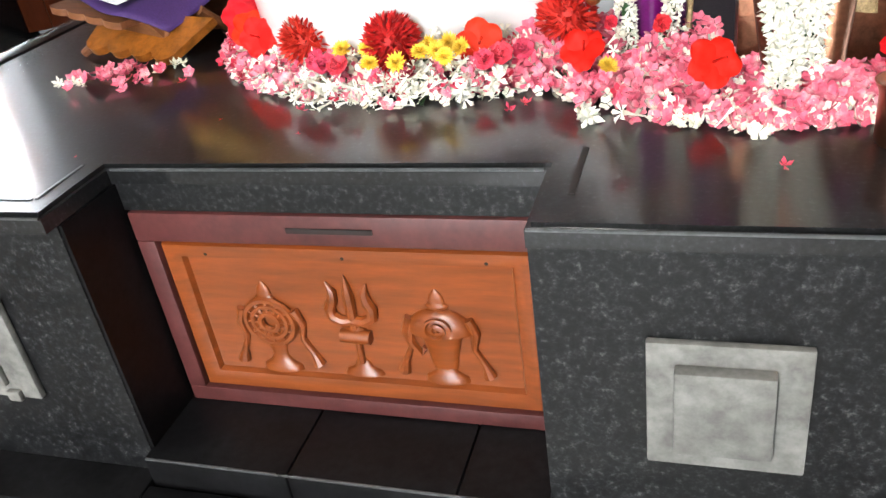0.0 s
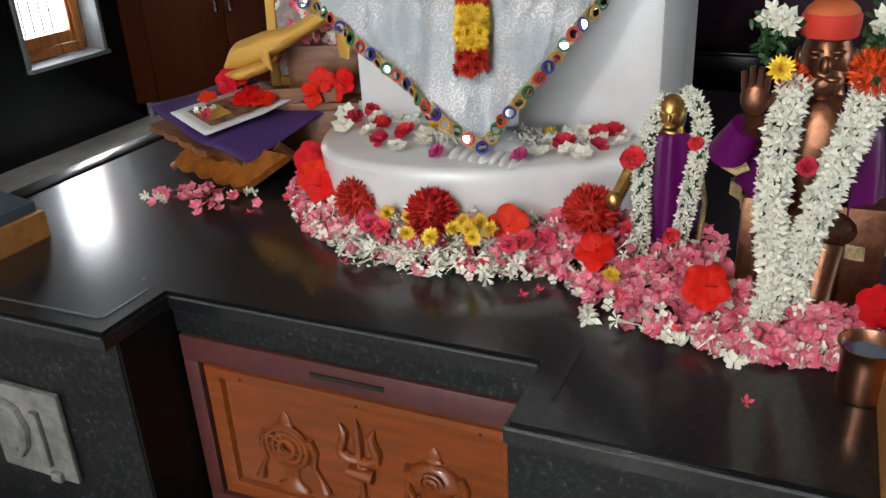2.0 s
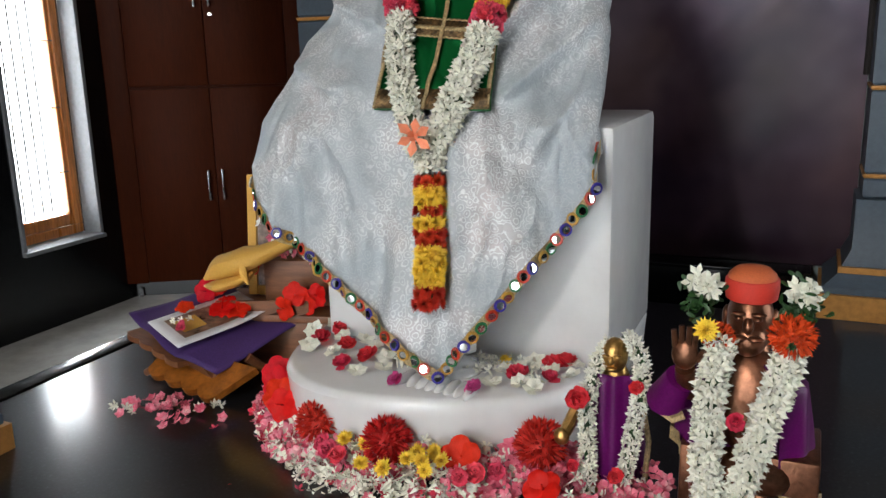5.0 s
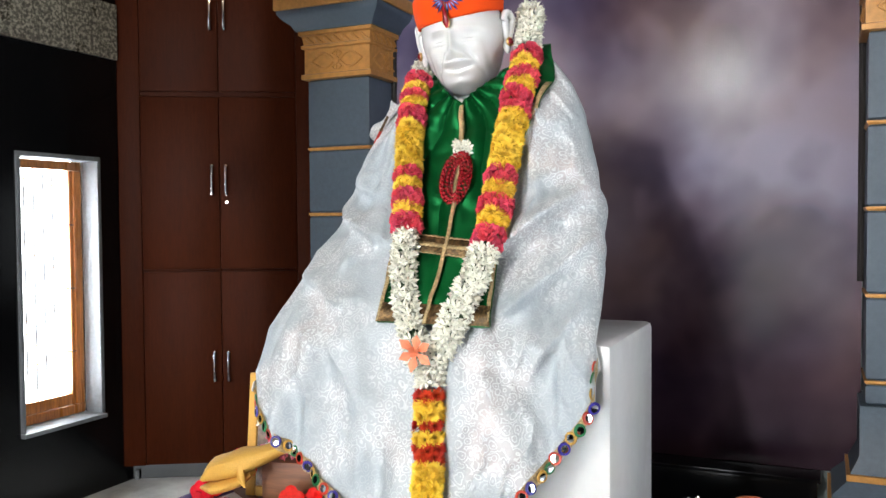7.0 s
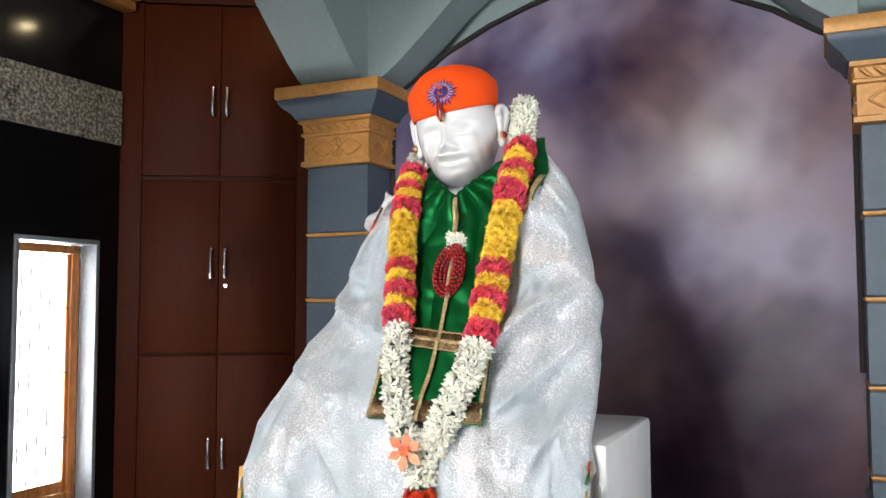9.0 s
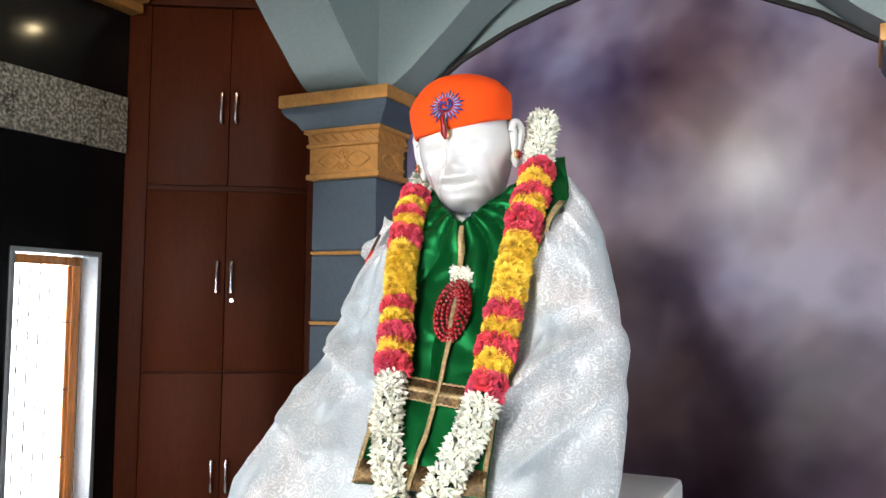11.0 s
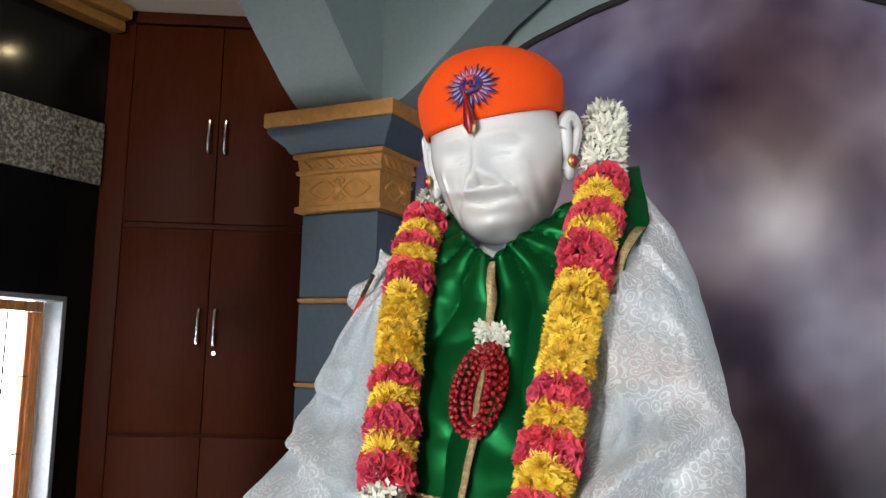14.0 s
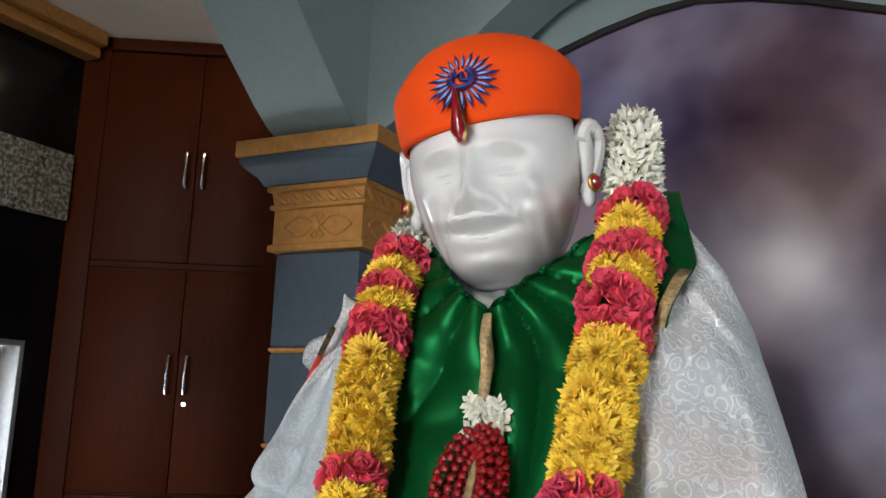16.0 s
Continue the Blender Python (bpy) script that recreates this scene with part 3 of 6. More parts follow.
# the purple board and the black dado beneath it
YBD = 2.966
lower = [(-0.515 - d, z) for d, z in ((0.84, 2.24), (0.72, 2.31), (0.6, 2.39), (0.42, 2.475), (0.25, 2.533), (0.12, 2.566), (0.0, 2.58))]
outline = lower + [(-1.03 - x, z) for x, z in lower[-2::-1]]
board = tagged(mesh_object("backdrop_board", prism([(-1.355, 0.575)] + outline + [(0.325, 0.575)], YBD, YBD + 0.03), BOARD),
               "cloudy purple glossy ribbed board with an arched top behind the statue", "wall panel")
rim = [(-1.352, YBD - 0.006, 1.2), (-1.352, YBD - 0.006, 2.2)] + [(x, YBD - 0.006, z + 0.008) for x, z in outline] + [(0.322, YBD - 0.006, 2.2), (0.322, YBD - 0.006, 1.2)]
part("edging", tube(rim, 0.011, 8), SLOT, board, "black edging strip")
tagged(mesh_object("wall_altar_back", boxes((CXL, CXR, 3.0, 3.1, 0, H - 0.002)), TEAL), "grey-green wall behind the board", "wall", **S)
tagged(mesh_object("wall_altar_dado", boxes((-1.23, 0.2, 2.86, 2.999, 0, 0.56), (-1.24, 0.21, 2.85, 2.999, 0.561, 0.574), bevel=0.003), G_WALL), "black granite dado below the board", "wall", **S)

# ---- corner cabinet ----
CAB = Matrix.Translation((XL, 3.35, 0)) @ pose(0, 0, 0, 0, 0, 30)
cabinet = thing("built_in_cabinet", "tall dark brown built-in wardrobe with three tiers of closed double doors", "cabinet")
cabinet.matrix_world = CAB
W = 1.36
part("carcass", boxes((0.002, W, 0.022, 0.5, 0.085, H - 0.003)), LAMINATE, cabinet)
part("toe_kick", boxes((0.03, W, 0.06, 0.4, 0.001, 0.084)), G_WALL, cabinet, "black recessed toe kick")
part("foot", boxes((0.05, 0.07, 0.035, 0.055, 0.001, 0.05)), G_EDGE, cabinet, "small steel foot")
part("stile", boxes((0.003, 0.117, 0.0, 0.021, 0.086, 3.05), bevel=0.002), LAMINATE, cabinet)
part("stile", boxes((0.943, W, 0.0, 0.021, 0.086, 3.05), bevel=0.002), LAMINATE, cabinet)
part("top_rail", boxes((0.003, W, -0.012, 0.021, 3.052, H - 0.004), bevel=0.002), LAMINATE, cabinet)
for z0, z1, hz in ((0.09, 1.135, 0.62), (1.15, 2.075, 1.63), (2.105, 3.045, 2.51)):
    for s, (x0, x1) in ((-1, (0.12, 0.528)), (1, (0.532, 0.94))):
        d = part("door", boxes((x0, x1, 0.0, 0.0205, z0, z1), bevel=0.0025), LAMINATE, cabinet)
        hx = 0.53 + s * 0.037
        hb = tube([(hx, -0.001, hz - 0.075), (hx, -0.022, hz - 0.075), (hx, -0.03, hz - 0.06), (hx, -0.033, hz), (hx, -0.03, hz + 0.06), (hx, -0.022, hz + 0.075), (hx, -0.001, hz + 0.075)],
                  [0.008, 0.008, 0.007, 0.005, 0.007, 0.008, 0.008], 8)
        part("handle", hb, CHROME, d, "slim steel handle")
        if s == 1 and hz == 1.63:
            part("lock", tube([(hx, -0.006, hz - 0.12), (hx, 0.002, hz - 0.12)], 0.009, 12), CHROME, d, "small round lock")
    if z1 < 3:
        part("rail", boxes((0.12, 0.94, 0.008, 0.0205, z1 + 0.004, z1 + (0.011 if z1 < 2 else 0.026))), LAMINATE, cabinet)
dl = thing("downlight", "small round recessed warm ceiling downlight above the cabinet", "ceiling light")
part("trim_ring", lathe([(0.03, 0.0), (0.045, 0.001), (0.045, 0.008), (0.03, 0.009)], 24, Matrix.Translation((-2.35, 3.45, H - 0.0095))), CHROME, dl)
part("lens", lathe([(0.029, 0.0), (0.029, 0.002), (0.002, 0.003)], 20, Matrix.Translation((-2.35, 3.45, H - 0.008))), glow_material("warm_lamp_glow", (1.0, 0.8, 0.4), 25), dl, "glowing warm lens")
tagged(mesh_object("wall_corner", boxes((0, 3.2, 0.5, 0.6, 0, H - 0.002)), G_WALL), "black wall behind the cabinet", "wall", **S).matrix_world = CAB

# ---- cloth and flower materials ----


def brocade_material():
    m = bpy.data.materials.new("silver_white_brocade")
    m.use_nodes = True
    nt = m.node_tree
    b = nt.nodes["Principled BSDF"]
    co = nt.nodes.new("ShaderNodeTexCoord")
    warp = node(nt, "TexNoise", Scale=30.0, Detail=1.0)
    wmix = nt.nodes.new("ShaderNodeMix")
    wmix.data_type, wmix.blend_type = "RGBA", "ADD"
    wmix.inputs["Factor"].default_value = 0.02
    nt.links.new(co.outputs["Object"], warp.inputs["Vector"])
    nt.links.new(co.outputs["Object"], wmix.inputs[6])
    nt.links.new(warp.outputs["Color"], wmix.inputs[7])
    vo = node(nt, "TexVoronoi", Scale=62.0)
    nt.links.new(wmix.outputs[2], vo.inputs["Vector"])
    turns = nt.nodes.new("ShaderNodeMath")
    turns.operation = "MULTIPLY"
    turns.inputs[1].default_value = 19.0
    nt.links.new(vo.outputs["Distance"], turns.inputs[0])
    wv = nt.nodes.new("ShaderNodeMath")
    wv.operation = "SINE"
    nt.links.new(turns.outputs[0], wv.inputs[0])
    big = node(nt, "TexNoise", Scale=7.0, Detail=3.0)
    fine = node(nt, "TexNoise", Scale=420.0, Detail=2.0)
    for n in (big, fine):
        nt.links.new(co.outputs["Object"], n.inputs["Vector"])
    swirl = ramp(nt, wv.outputs[0], [(0.35, (0, 0, 0)), (0.75, (1, 1, 1))])
    gate = ramp(nt, big.outputs["Fac"], [(0.42, (0.15, 0.15, 0.15)), (0.58, (1, 1, 1))])
    mul = nt.nodes.new("ShaderNodeMath")
    mul.operation = "MULTIPLY"
    nt.links.new(swirl, mul.inputs[0])
    nt.links.new(gate, mul.inputs[1])
    mix = nt.nodes.new("ShaderNodeMix")
    mix.data_type = "RGBA"
    ground = ramp(nt, big.outputs["Fac"], [(0.32, (0.34, 0.385, 0.42)), (0.52, (0.42, 0.45, 0.475)), (0.68, (0.55, 0.51, 0.518))])
    nt.links.new(mul.outputs[0], mix.inputs["Factor"])
    nt.links.new(ground, mix.inputs[6])
    mix.inputs[7].default_value = (0.68, 0.7, 0.71, 1)
    nt.links.new(mix.outputs[2], b.inputs["Base Color"])
    mr = node(nt, "MapRange", To_Min=0.62, To_Max=0.36)
    nt.links.new(mul.outputs[0], mr.inputs[0])
    nt.links.new(mr.outputs[0], b.inputs["Roughness"])
    mm = node(nt, "MapRange", To_Min=0.04, To_Max=0.25)
    nt.links.new(mul.outputs[0], mm.inputs[0])
    nt.links.new(mm.outputs[0], b.inputs["Metallic"])
    add = nt.nodes.new("ShaderNodeMath")
    add.operation = "ADD"
    nt.links.new(mul.outputs[0], add.inputs[0])
    nt.links.new(fine.outputs["Fac"], add.inputs[1])
    bp = node(nt, "Bump", Strength=0.4, Distance=0.0015)
    nt.links.new(add.outputs[0], bp.inputs["Height"])
    # crumples of the stiff cloth
    crease = node(nt, "TexNoise", Scale=11.0, Detail=4.0, Roughness=0.6, Distortion=0.8)
    nt.links.new(co.outputs["Object"], crease.inputs["Vector"])
    soft = node(nt, "Bump", Strength=0.55, Distance=0.012)
    nt.links.new(crease.outputs["Fac"], soft.inputs["Height"])
    nt.links.new(soft.outputs[0], bp.inputs["Normal"])
    nt.links.new(bp.outputs[0], b.inputs["Normal"])
    return m


BROCADE = brocade_material()
GREEN = material("emerald_green_satin", (0.0012, 0.036, 0.008), 0.42, spec=0.75, tint=(0.08, 1.0, 0.3), grain=300, amount=0.15, bump=0.08, second=8)
LACE = material("gold_lace", (0.55, 0.4, 0.2), 0.45, metal=0.35, grain=260, amount=0.5, bump=0.8, second=60)
LACE_DARK = material("dark_gold_embroidery", (0.2, 0.12, 0.05), 0.4, metal=0.6, grain=170, amount=0.8, bump=0.9, second=70)
ORANGE = material("orange_cotton", (0.8, 0.07, 0.004), 0.8, grain=500, amount=0.08, bump=0.1, spec=0.2)
RED_C = material("red_cotton", (0.55, 0.03, 0.015), 0.7, grain=400, amount=0.1, bump=0.1)
ORANGE_P = material("pale_orange_cotton", (0.56, 0.12, 0.035), 0.7, grain=400, amount=0.15, bump=0.1)
PURPLE = material("purple_silk", (0.1, 0.002, 0.088), 0.42, grain=250, amount=0.2, bump=0.08, spec=0.25)
VIOLET = material("violet_felt", (0.055, 0.022, 0.13), 0.7, grain=250, amount=0.2, bump=0.1)
YELLOW_C = material("mustard_yellow_cotton", (0.66, 0.37, 0.07), 0.7, grain=300, amount=0.12, bump=0.1)
PAPER = material("white_card", (0.7, 0.7, 0.72), 0.5, grain=200, amount=0.04, bump=0.02)
PHOTO = material("printed_picture", (0.3, 0.18, 0.12), 0.3, grain=30, amount=0.8, bump=0.0, second=40)
COPPER = material("polished_copper", (0.44, 0.21, 0.13), 0.3, metal=1.0, grain=40, amount=0.15, bump=0.03)
BRONZE = material("copper_toned_statue_metal", (0.24, 0.105, 0.06), 0.32, metal=0.9, grain=70, amount=0.35, bump=0.5)
BRASS = material("gilded_brass", (0.7, 0.42, 0.14), 0.32, metal=1.0, grain=80, amount=0.4, bump=0.8)
BOXWOOD = material("brown_box_wood", (0.2, 0.075, 0.03), 0.5, grain=14, amount=0.3, bump=0.08, scale_xyz=(1, 6, 6))
STANDWOOD = material("orange_varnished_stand_wood", (0.3, 0.095, 0.012), 0.4, grain=40, amount=0.45, bump=0.5, coat=0.15, distance=0.004)
GEM = material("ruby_glass", (0.25, 0.005, 0.01), 0.12, grain=50, amount=0.2, bump=0.0, coat=0.5)
BLUE_P = material("blue_embroidery", (0.012, 0.016, 0.16), 0.5, grain=200)
PALE_P = material("pale_blue_embroidery", (0.3, 0.38, 0.75), 0.5, grain=200)
SILVER = material("mirror_glass", (0.85, 0.87, 0.9), 0.06, metal=1.0, grain=50, amount=0.05, bump=0.0, rough_var=0.03)
WHITE_FL = material("white_tuberose", (0.8, 0.79, 0.68), 0.55, grain=120, amount=0.12, bump=0.05, per_object=0.08, subsurface=0.1)
YEL_FL = material("yellow_chrysanthemum", (0.98, 0.62, 0.055), 0.6, grain=150, amount=0.15, bump=0.05, per_object=0.1)
ROSE_FL = material("pink_rose_petals", (0.82, 0.07, 0.13), 0.6, grain=90, amount=0.25, bump=0.05, per_object=0.12)
ROSE_D = material("crimson_rose_petals", (0.68, 0.025, 0.06), 0.6, grain=90, amount=0.25, bump=0.05, per_object=0.15)
MARI_FL = material("red_orange_marigold", (0.6, 0.035, 0.006), 0.65, grain=120, amount=0.25, bump=0.05, per_object=0.12)
MARI_D = material("dark_red_marigold", (0.62, 0.02, 0.008), 0.65, grain=120, amount=0.3, bump=0.05, per_object=0.12)
ORANGE_FL = material("orange_marigold", (0.75, 0.075, 0.006), 0.65, grain=120, amount=0.25, bump=0.05)
HIB_FL = material("scarlet_hibiscus", (0.64, 0.014, 0.006), 0.55, spec=0.15, grain=60, amount=0.15, bump=0.1, per_object=0.12)
PEACH_FL = material("peach_blossom", (0.85, 0.28, 0.15), 0.5, grain=60, amount=0.15, bump=0.08)
PINK_FL = material("pink_blossom", (0.84, 0.27, 0.33), 0.6, grain=45, amount=0.3, stops=[(0.36, (0.72, 0.08, 0.16)), (0.53, (0.84, 0.2, 0.29)), (0.68, (0.88, 0.52, 0.54))], bump=0.05, second=30)
MAG_FL = material("magenta_rose", (0.6, 0.06, 0.25), 0.6, grain=60, amount=0.3, bump=0.05)
LEAF = material("dark_green_leaf", (0.02, 0.07, 0.015), 0.45, grain=60, amount=0.4, bump=0.1)
CREAM_FL = material("cream_bud", (0.65, 0.6, 0.35), 0.5, grain=60, amount=0.2, bump=0.05)

# ---- marble seat and statue ----
CX = -0.512
throne = thing("marble_seat", "white polished marble block seat on a rounded plinth", "seat")
part("block", boxes((-0.788, -0.15, 1.53, 1.95, 0.68, 1.165), bevel=0.014), MARBLE, throne)


def plinth_ring(z, grow):
    pts = []
    for i in range(49):
        a = math.pi * i / 48
        c, s = math.cos(a), math.sin(a)
        x = -0.505 - math.copysign(abs(c) ** 0.85, c) * ((0.328 if c > 0 else 0.35) + grow)
        y = 1.57 - (abs(s) ** 0.85) * (0.315 + grow) + 0.14 * (x + 0.505) * abs(s)
        pts.append((x, y, z))
    return pts + [(-0.155 + grow, 1.95, z), (-0.833 - grow, 1.95, z)]


bm = bmesh.new()
rings = [[bm.verts.new(p) for p in plinth_ring(z, g)] for z, g in ((T + 0.001, -0.03), (T + 0.03, -0.012), (T + 0.07, -0.004), (T + 0.118, 0.0), (T + 0.136, 0.002), (T + 0.146, -0.004), (T + 0.15, -0.014))]
for a, b_ in zip(rings, rings[1:]):
    n = len(a)
    for i in range(n):
        bm.faces.new((a[i], a[(i + 1) % n], b_[(i + 1) % n], b_[i]))
bm.faces.new(rings[0])
bm.faces.new(rings[-1])
part("plinth", bm, MARBLE, throne, "rounded white marble plinth")

HC = Matrix.Translation((-0.533, 1.735, 1.814)) @ Matrix.Rotation(radians(9), 4, "Z") @ Matrix.Rotation(radians(-6), 4, "Y") @ Matrix.Rotation(radians(4), 4, "X")


def blob(x, z, cx, cz, sx, sz):
    return math.exp(-((x - cx) / sx) ** 2 - ((z - cz) / sz) ** 2)


def head_point(lon, lat, grow=0.0):
    """A point of the carved head: lon from the face's middle, lat upwards."""
    z = math.sin(lat)
    r = math.cos(lat)
    zz = z * (0.134 if z > 0 else 0.127)
    w = 0.092 * (1 - 0.26 * max(0, -z) ** 1.6)
    d = 0.122 * (1 - 0.10 * max(0, -z) ** 1.5)
    e = 0.72 if z > 0 else 0.72 - 0.17 * min(1, -z * 2)
    x, y = (w * r ** e * math.sin(lon), -d * r ** e * math.cos(lon)) if r > 0 else (0, 0)
    p = Vector((x, y, zz))
    p *= 1 + grow
    return p


def carve(p):
    """How far the face stands out at a point of it."""
    if p.y > -0.02:
        return 0.0
    ax, z = abs(p.x), p.z * 1.13
    f = 0.022 * blob(ax, z, 0, -0.052, 0.013, 0.017) + 0.014 * blob(ax, z, 0, -0.022, 0.008, 0.03)
    f += 0.009 * blob(ax, z, 0.017, -0.058, 0.0075, 0.008) - 0.006 * blob(ax, z, 0.012, -0.0685, 0.012, 0.003)
    f += 0.006 * blob(ax, z, 0.034, 0.004, 0.024, 0.008) - 0.015 * blob(ax, z, 0.033, -0.014, 0.017, 0.010)
    f += 0.007 * blob(ax, z, 0.033, -0.0155, 0.011, 0.0055) - 0.006 * blob(ax, z, 0.03, -0.027, 0.016, 0.004) - 0.006 * blob(ax, z, 0.033, -0.0165, 0.010, 0.002) + 0.009 * blob(ax, z, 0.052, -0.042, 0.018, 0.016)
    f -= 0.010 * blob(ax, z, 0.026 + 0.45 * max(0, -0.05 - z), z, 0.005, 1) * blob(0, z, 0, -0.072, 1, 0.02)
    f += 0.009 * blob(ax, z, 0.016, -0.076 + 0.15 * ax, 0.03, 0.008) - 0.007 * blob(ax, z, 0, -0.0915 + 0.25 * ax, 0.03, 0.005)
    f += 0.006 * blob(ax, z, 0, -0.101 + 0.2 * ax, 0.024, 0.007) + 0.012 * blob(ax, z, 0, -0.122, 0.034, 0.012)
    f -= 0.007 * blob(ax, z, 0.064, -0.08, 0.005, 0.035) + 0.005 * blob(ax, z, 0.05, -0.1, 0.004, 0.03)
    return f


bm = bmesh.new()
NU, NV = 168, 126
grid = []
for j in range(NV + 1):
    lat = -math.pi / 2 + math.pi * j / NV
    row = []
    for i in range(NU):
        p = head_point(2 * math.pi * i / NU, lat)
        k = carve(p)
        p = p + Vector((0.1 * p.x, -1, 0.1)).normalized() * k * 1.05
        row.append(bm.verts.new(HC @ p))
    grid.append(row)
for a, b_ in zip(grid, grid[1:]):
    for i in range(NU):
        bm.faces.new((a[i], a[(i + 1) % NU], b_[(i + 1) % NU], b_[i]))


def ellipsoid(bm, c, r, m=None, seg=20):
    mm = Matrix.Translation(c) @ Matrix.Diagonal((*r, 1))
    bmesh.ops.create_uvsphere(bm, u_segments=seg, v_segments=seg // 2 + 2, radius=1.0, matrix=(m @ mm) if m is not None else mm)


for s in (-1, 1):
    # ears: a rim and a lobe
    rim_pts = [(s * 0.093, 0.0, -0.03), (s * 0.099, 0.004, -0.012), (s * 0.106, 0.014, 0.012), (s * 0.109, 0.022, 0.032), (s * 0.106, 0.012, 0.046), (s * 0.099, -0.002, 0.044), (s * 0.093, -0.01, 0.028)]
    tube([HC @ Vector((x, y, z - 0.008)) for x, y, z in spline(rim_pts, 20)], 0.009, 8, bm)
    ellipsoid(bm, (s * 0.096, 0.008, 0.006), (0.010, 0.021, 0.042), HC)
    ellipsoid(bm, (s * 0.096, 0.002, -0.036), (0.008, 0.010, 0.014), HC)
# neck, torso and lap, all under the clothes
ellipsoid(bm, (-0.53, 1.79, 1.66), (0.055, 0.05, 0.09))
ellipsoid(bm, (CX, 1.80, 1.44), (0.2, 0.11, 0.26))
ellipsoid(bm, (CX, 1.66, 1.24), (0.27, 0.15, 0.09))
tube([(-0.44, 1.62, 1.2), (-0.438, 1.49, 1.1), (-0.438, 1.46, 0.72)], 0.035, 10, bm)
# carved toes below the hem
for i in range(8):
    ellipsoid(bm, (-0.505 + i * 0.0205, 1.352 - 0.003 * i, T + 0.15), (0.0105, 0.036, 0.0125))
ellipsoid(bm, (-0.438, 1.42, T + 0.155), (0.06, 0.06, 0.022))
tagged(mesh_object("statue", bm, MARBLE), "white polished marble statue of a seated bearded figure", "statue")

# ear studs
for s in (-1, 1):
    stud = thing("ear_stud", "round gold ear stud with a red stone", "jewellery", "ear studs")
    mm = HC @ Matrix.Translation((s * 0.104, -0.008, -0.026)) @ Matrix.Rotation(s * radians(60), 4, "Z") @ Matrix.Rotation(radians(90), 4, "X")
    part("setting", lathe([(0.0095, -0.002), (0.0105, 0.001), (0.009, 0.003)], 16, mm), BRASS, stud)
    part("stone", lathe([(0.008, 0.002), (0.006, 0.006), (0.001, 0.007)], 16, mm), GEM, stud)

# head cloth with an emblem
bm = bmesh.new()
rows = []
for j in range(25):
    row = []
    for i in range(72):
        lon = 2 * math.pi * i / 72
        low = 0.15 + 0.06 * math.sin(lon) + 0.20 * (1 - math.cos(lon)) * 0.5 - 0.12 * max(0, -math.cos(lon))
        lat = low + (math.pi / 2 - low) * j / 24
        snug = min(1.0, j / 8)
        p = head_point(lon, lat, 0.028 + 0.057 * snug)
        p *= 1 + 0.010 * noise.noise(p * 14) + 0.006 * math.sin(lon * 5 + p.z * 40) * (1 - j / 24)
        p.z = p.z * 0.98 + 0.004
        p.x *= 1.03 + 0.2 * snug
        row.append(bm.verts.new(HC @ p))
    rows.append(row)
for a, b_ in zip(rows, rows[1:]):
    for i in range(72):
        bm.faces.new((a[i], a[(i + 1) % 72], b_[(i + 1) % 72], b_[i]))
cap_cloth = tagged(mesh_object("head_cloth", bm, ORANGE), "bright orange cloth cap tied over the statue's head", "head cloth")
cap_cloth.modifiers.new("thickness", "SOLIDIFY").thickness = 0.004


def on_cap(lon, lat, out=0.0):
    p = head_point(lon, lat, 0.09 + out)
    p.x *= 1.23
    return HC @ p


L0, A0 = 0.0, 0.5
for i in range(22):
    a = 2 * math.pi * i / 22
    for r0, r1, wide, mat_, out in ((0.1, 0.255 + 0.03 * (i % 2), 0.1, BLUE_P, 0.012), (0.12, 0.215, 0.05, PALE_P, 0.02)):
        bm = bmesh.new()
        q = [on_cap(L0 + r * math.sin(b_) * 1.2, A0 + r * math.cos(b_), out) for r, b_ in ((r0, a - 0.05), (0.5 * (r0 + r1), a - wide), (r1, a), (0.5 * (r0 + r1), a + wide), (r0, a + 0.05))]
        bm.faces.new([bm.verts.new(v) for v in q])
        part("emblem_ray", bm, mat_, cap_cloth).modifiers.new("thickness", "SOLIDIFY").thickness = 0.001
bm = tube([on_cap(L0 + 0.075 * math.sin(a) * 1.25, A0 + 0.075 * math.cos(a), 0.02) for a in np.linspace(0.4, 5.6, 18)], 0.0026, 6)
tube([on_cap(L0 + x, A0 + y, 0.022) for x, y in ((-0.05, 0.02), (0.0, 0.04), (0.0, -0.02), (0.05, -0.03), (0.07, 0.02))], 0.0026, 6, bm)
part("emblem_scroll", bm, BLUE_P, cap_cloth, "small blue scroll in the sunburst")
drop = thing("forehead_jewel", "slim red and gold drop jewel on the forehead", "jewellery")
mid = [on_cap(-0.06, 0.42, 0.03), on_cap(-0.045, 0.3, 0.05), on_cap(-0.03, 0.2, 0.06), on_cap(-0.025, 0.1, 0.05), on_cap(-0.02, 0.03, 0.02)]
part("setting", tube(mid, [0.0015, 0.004, 0.007, 0.009, 0.004], 10, squash=0.5), BRASS, drop)
part("stone", tube([p + (HC.to_3x3() @ Vector((0, -0.003, 0))) for p in mid], [0.001, 0.003, 0.0052, 0.007, 0.002], 10, squash=0.6), GEM, drop)

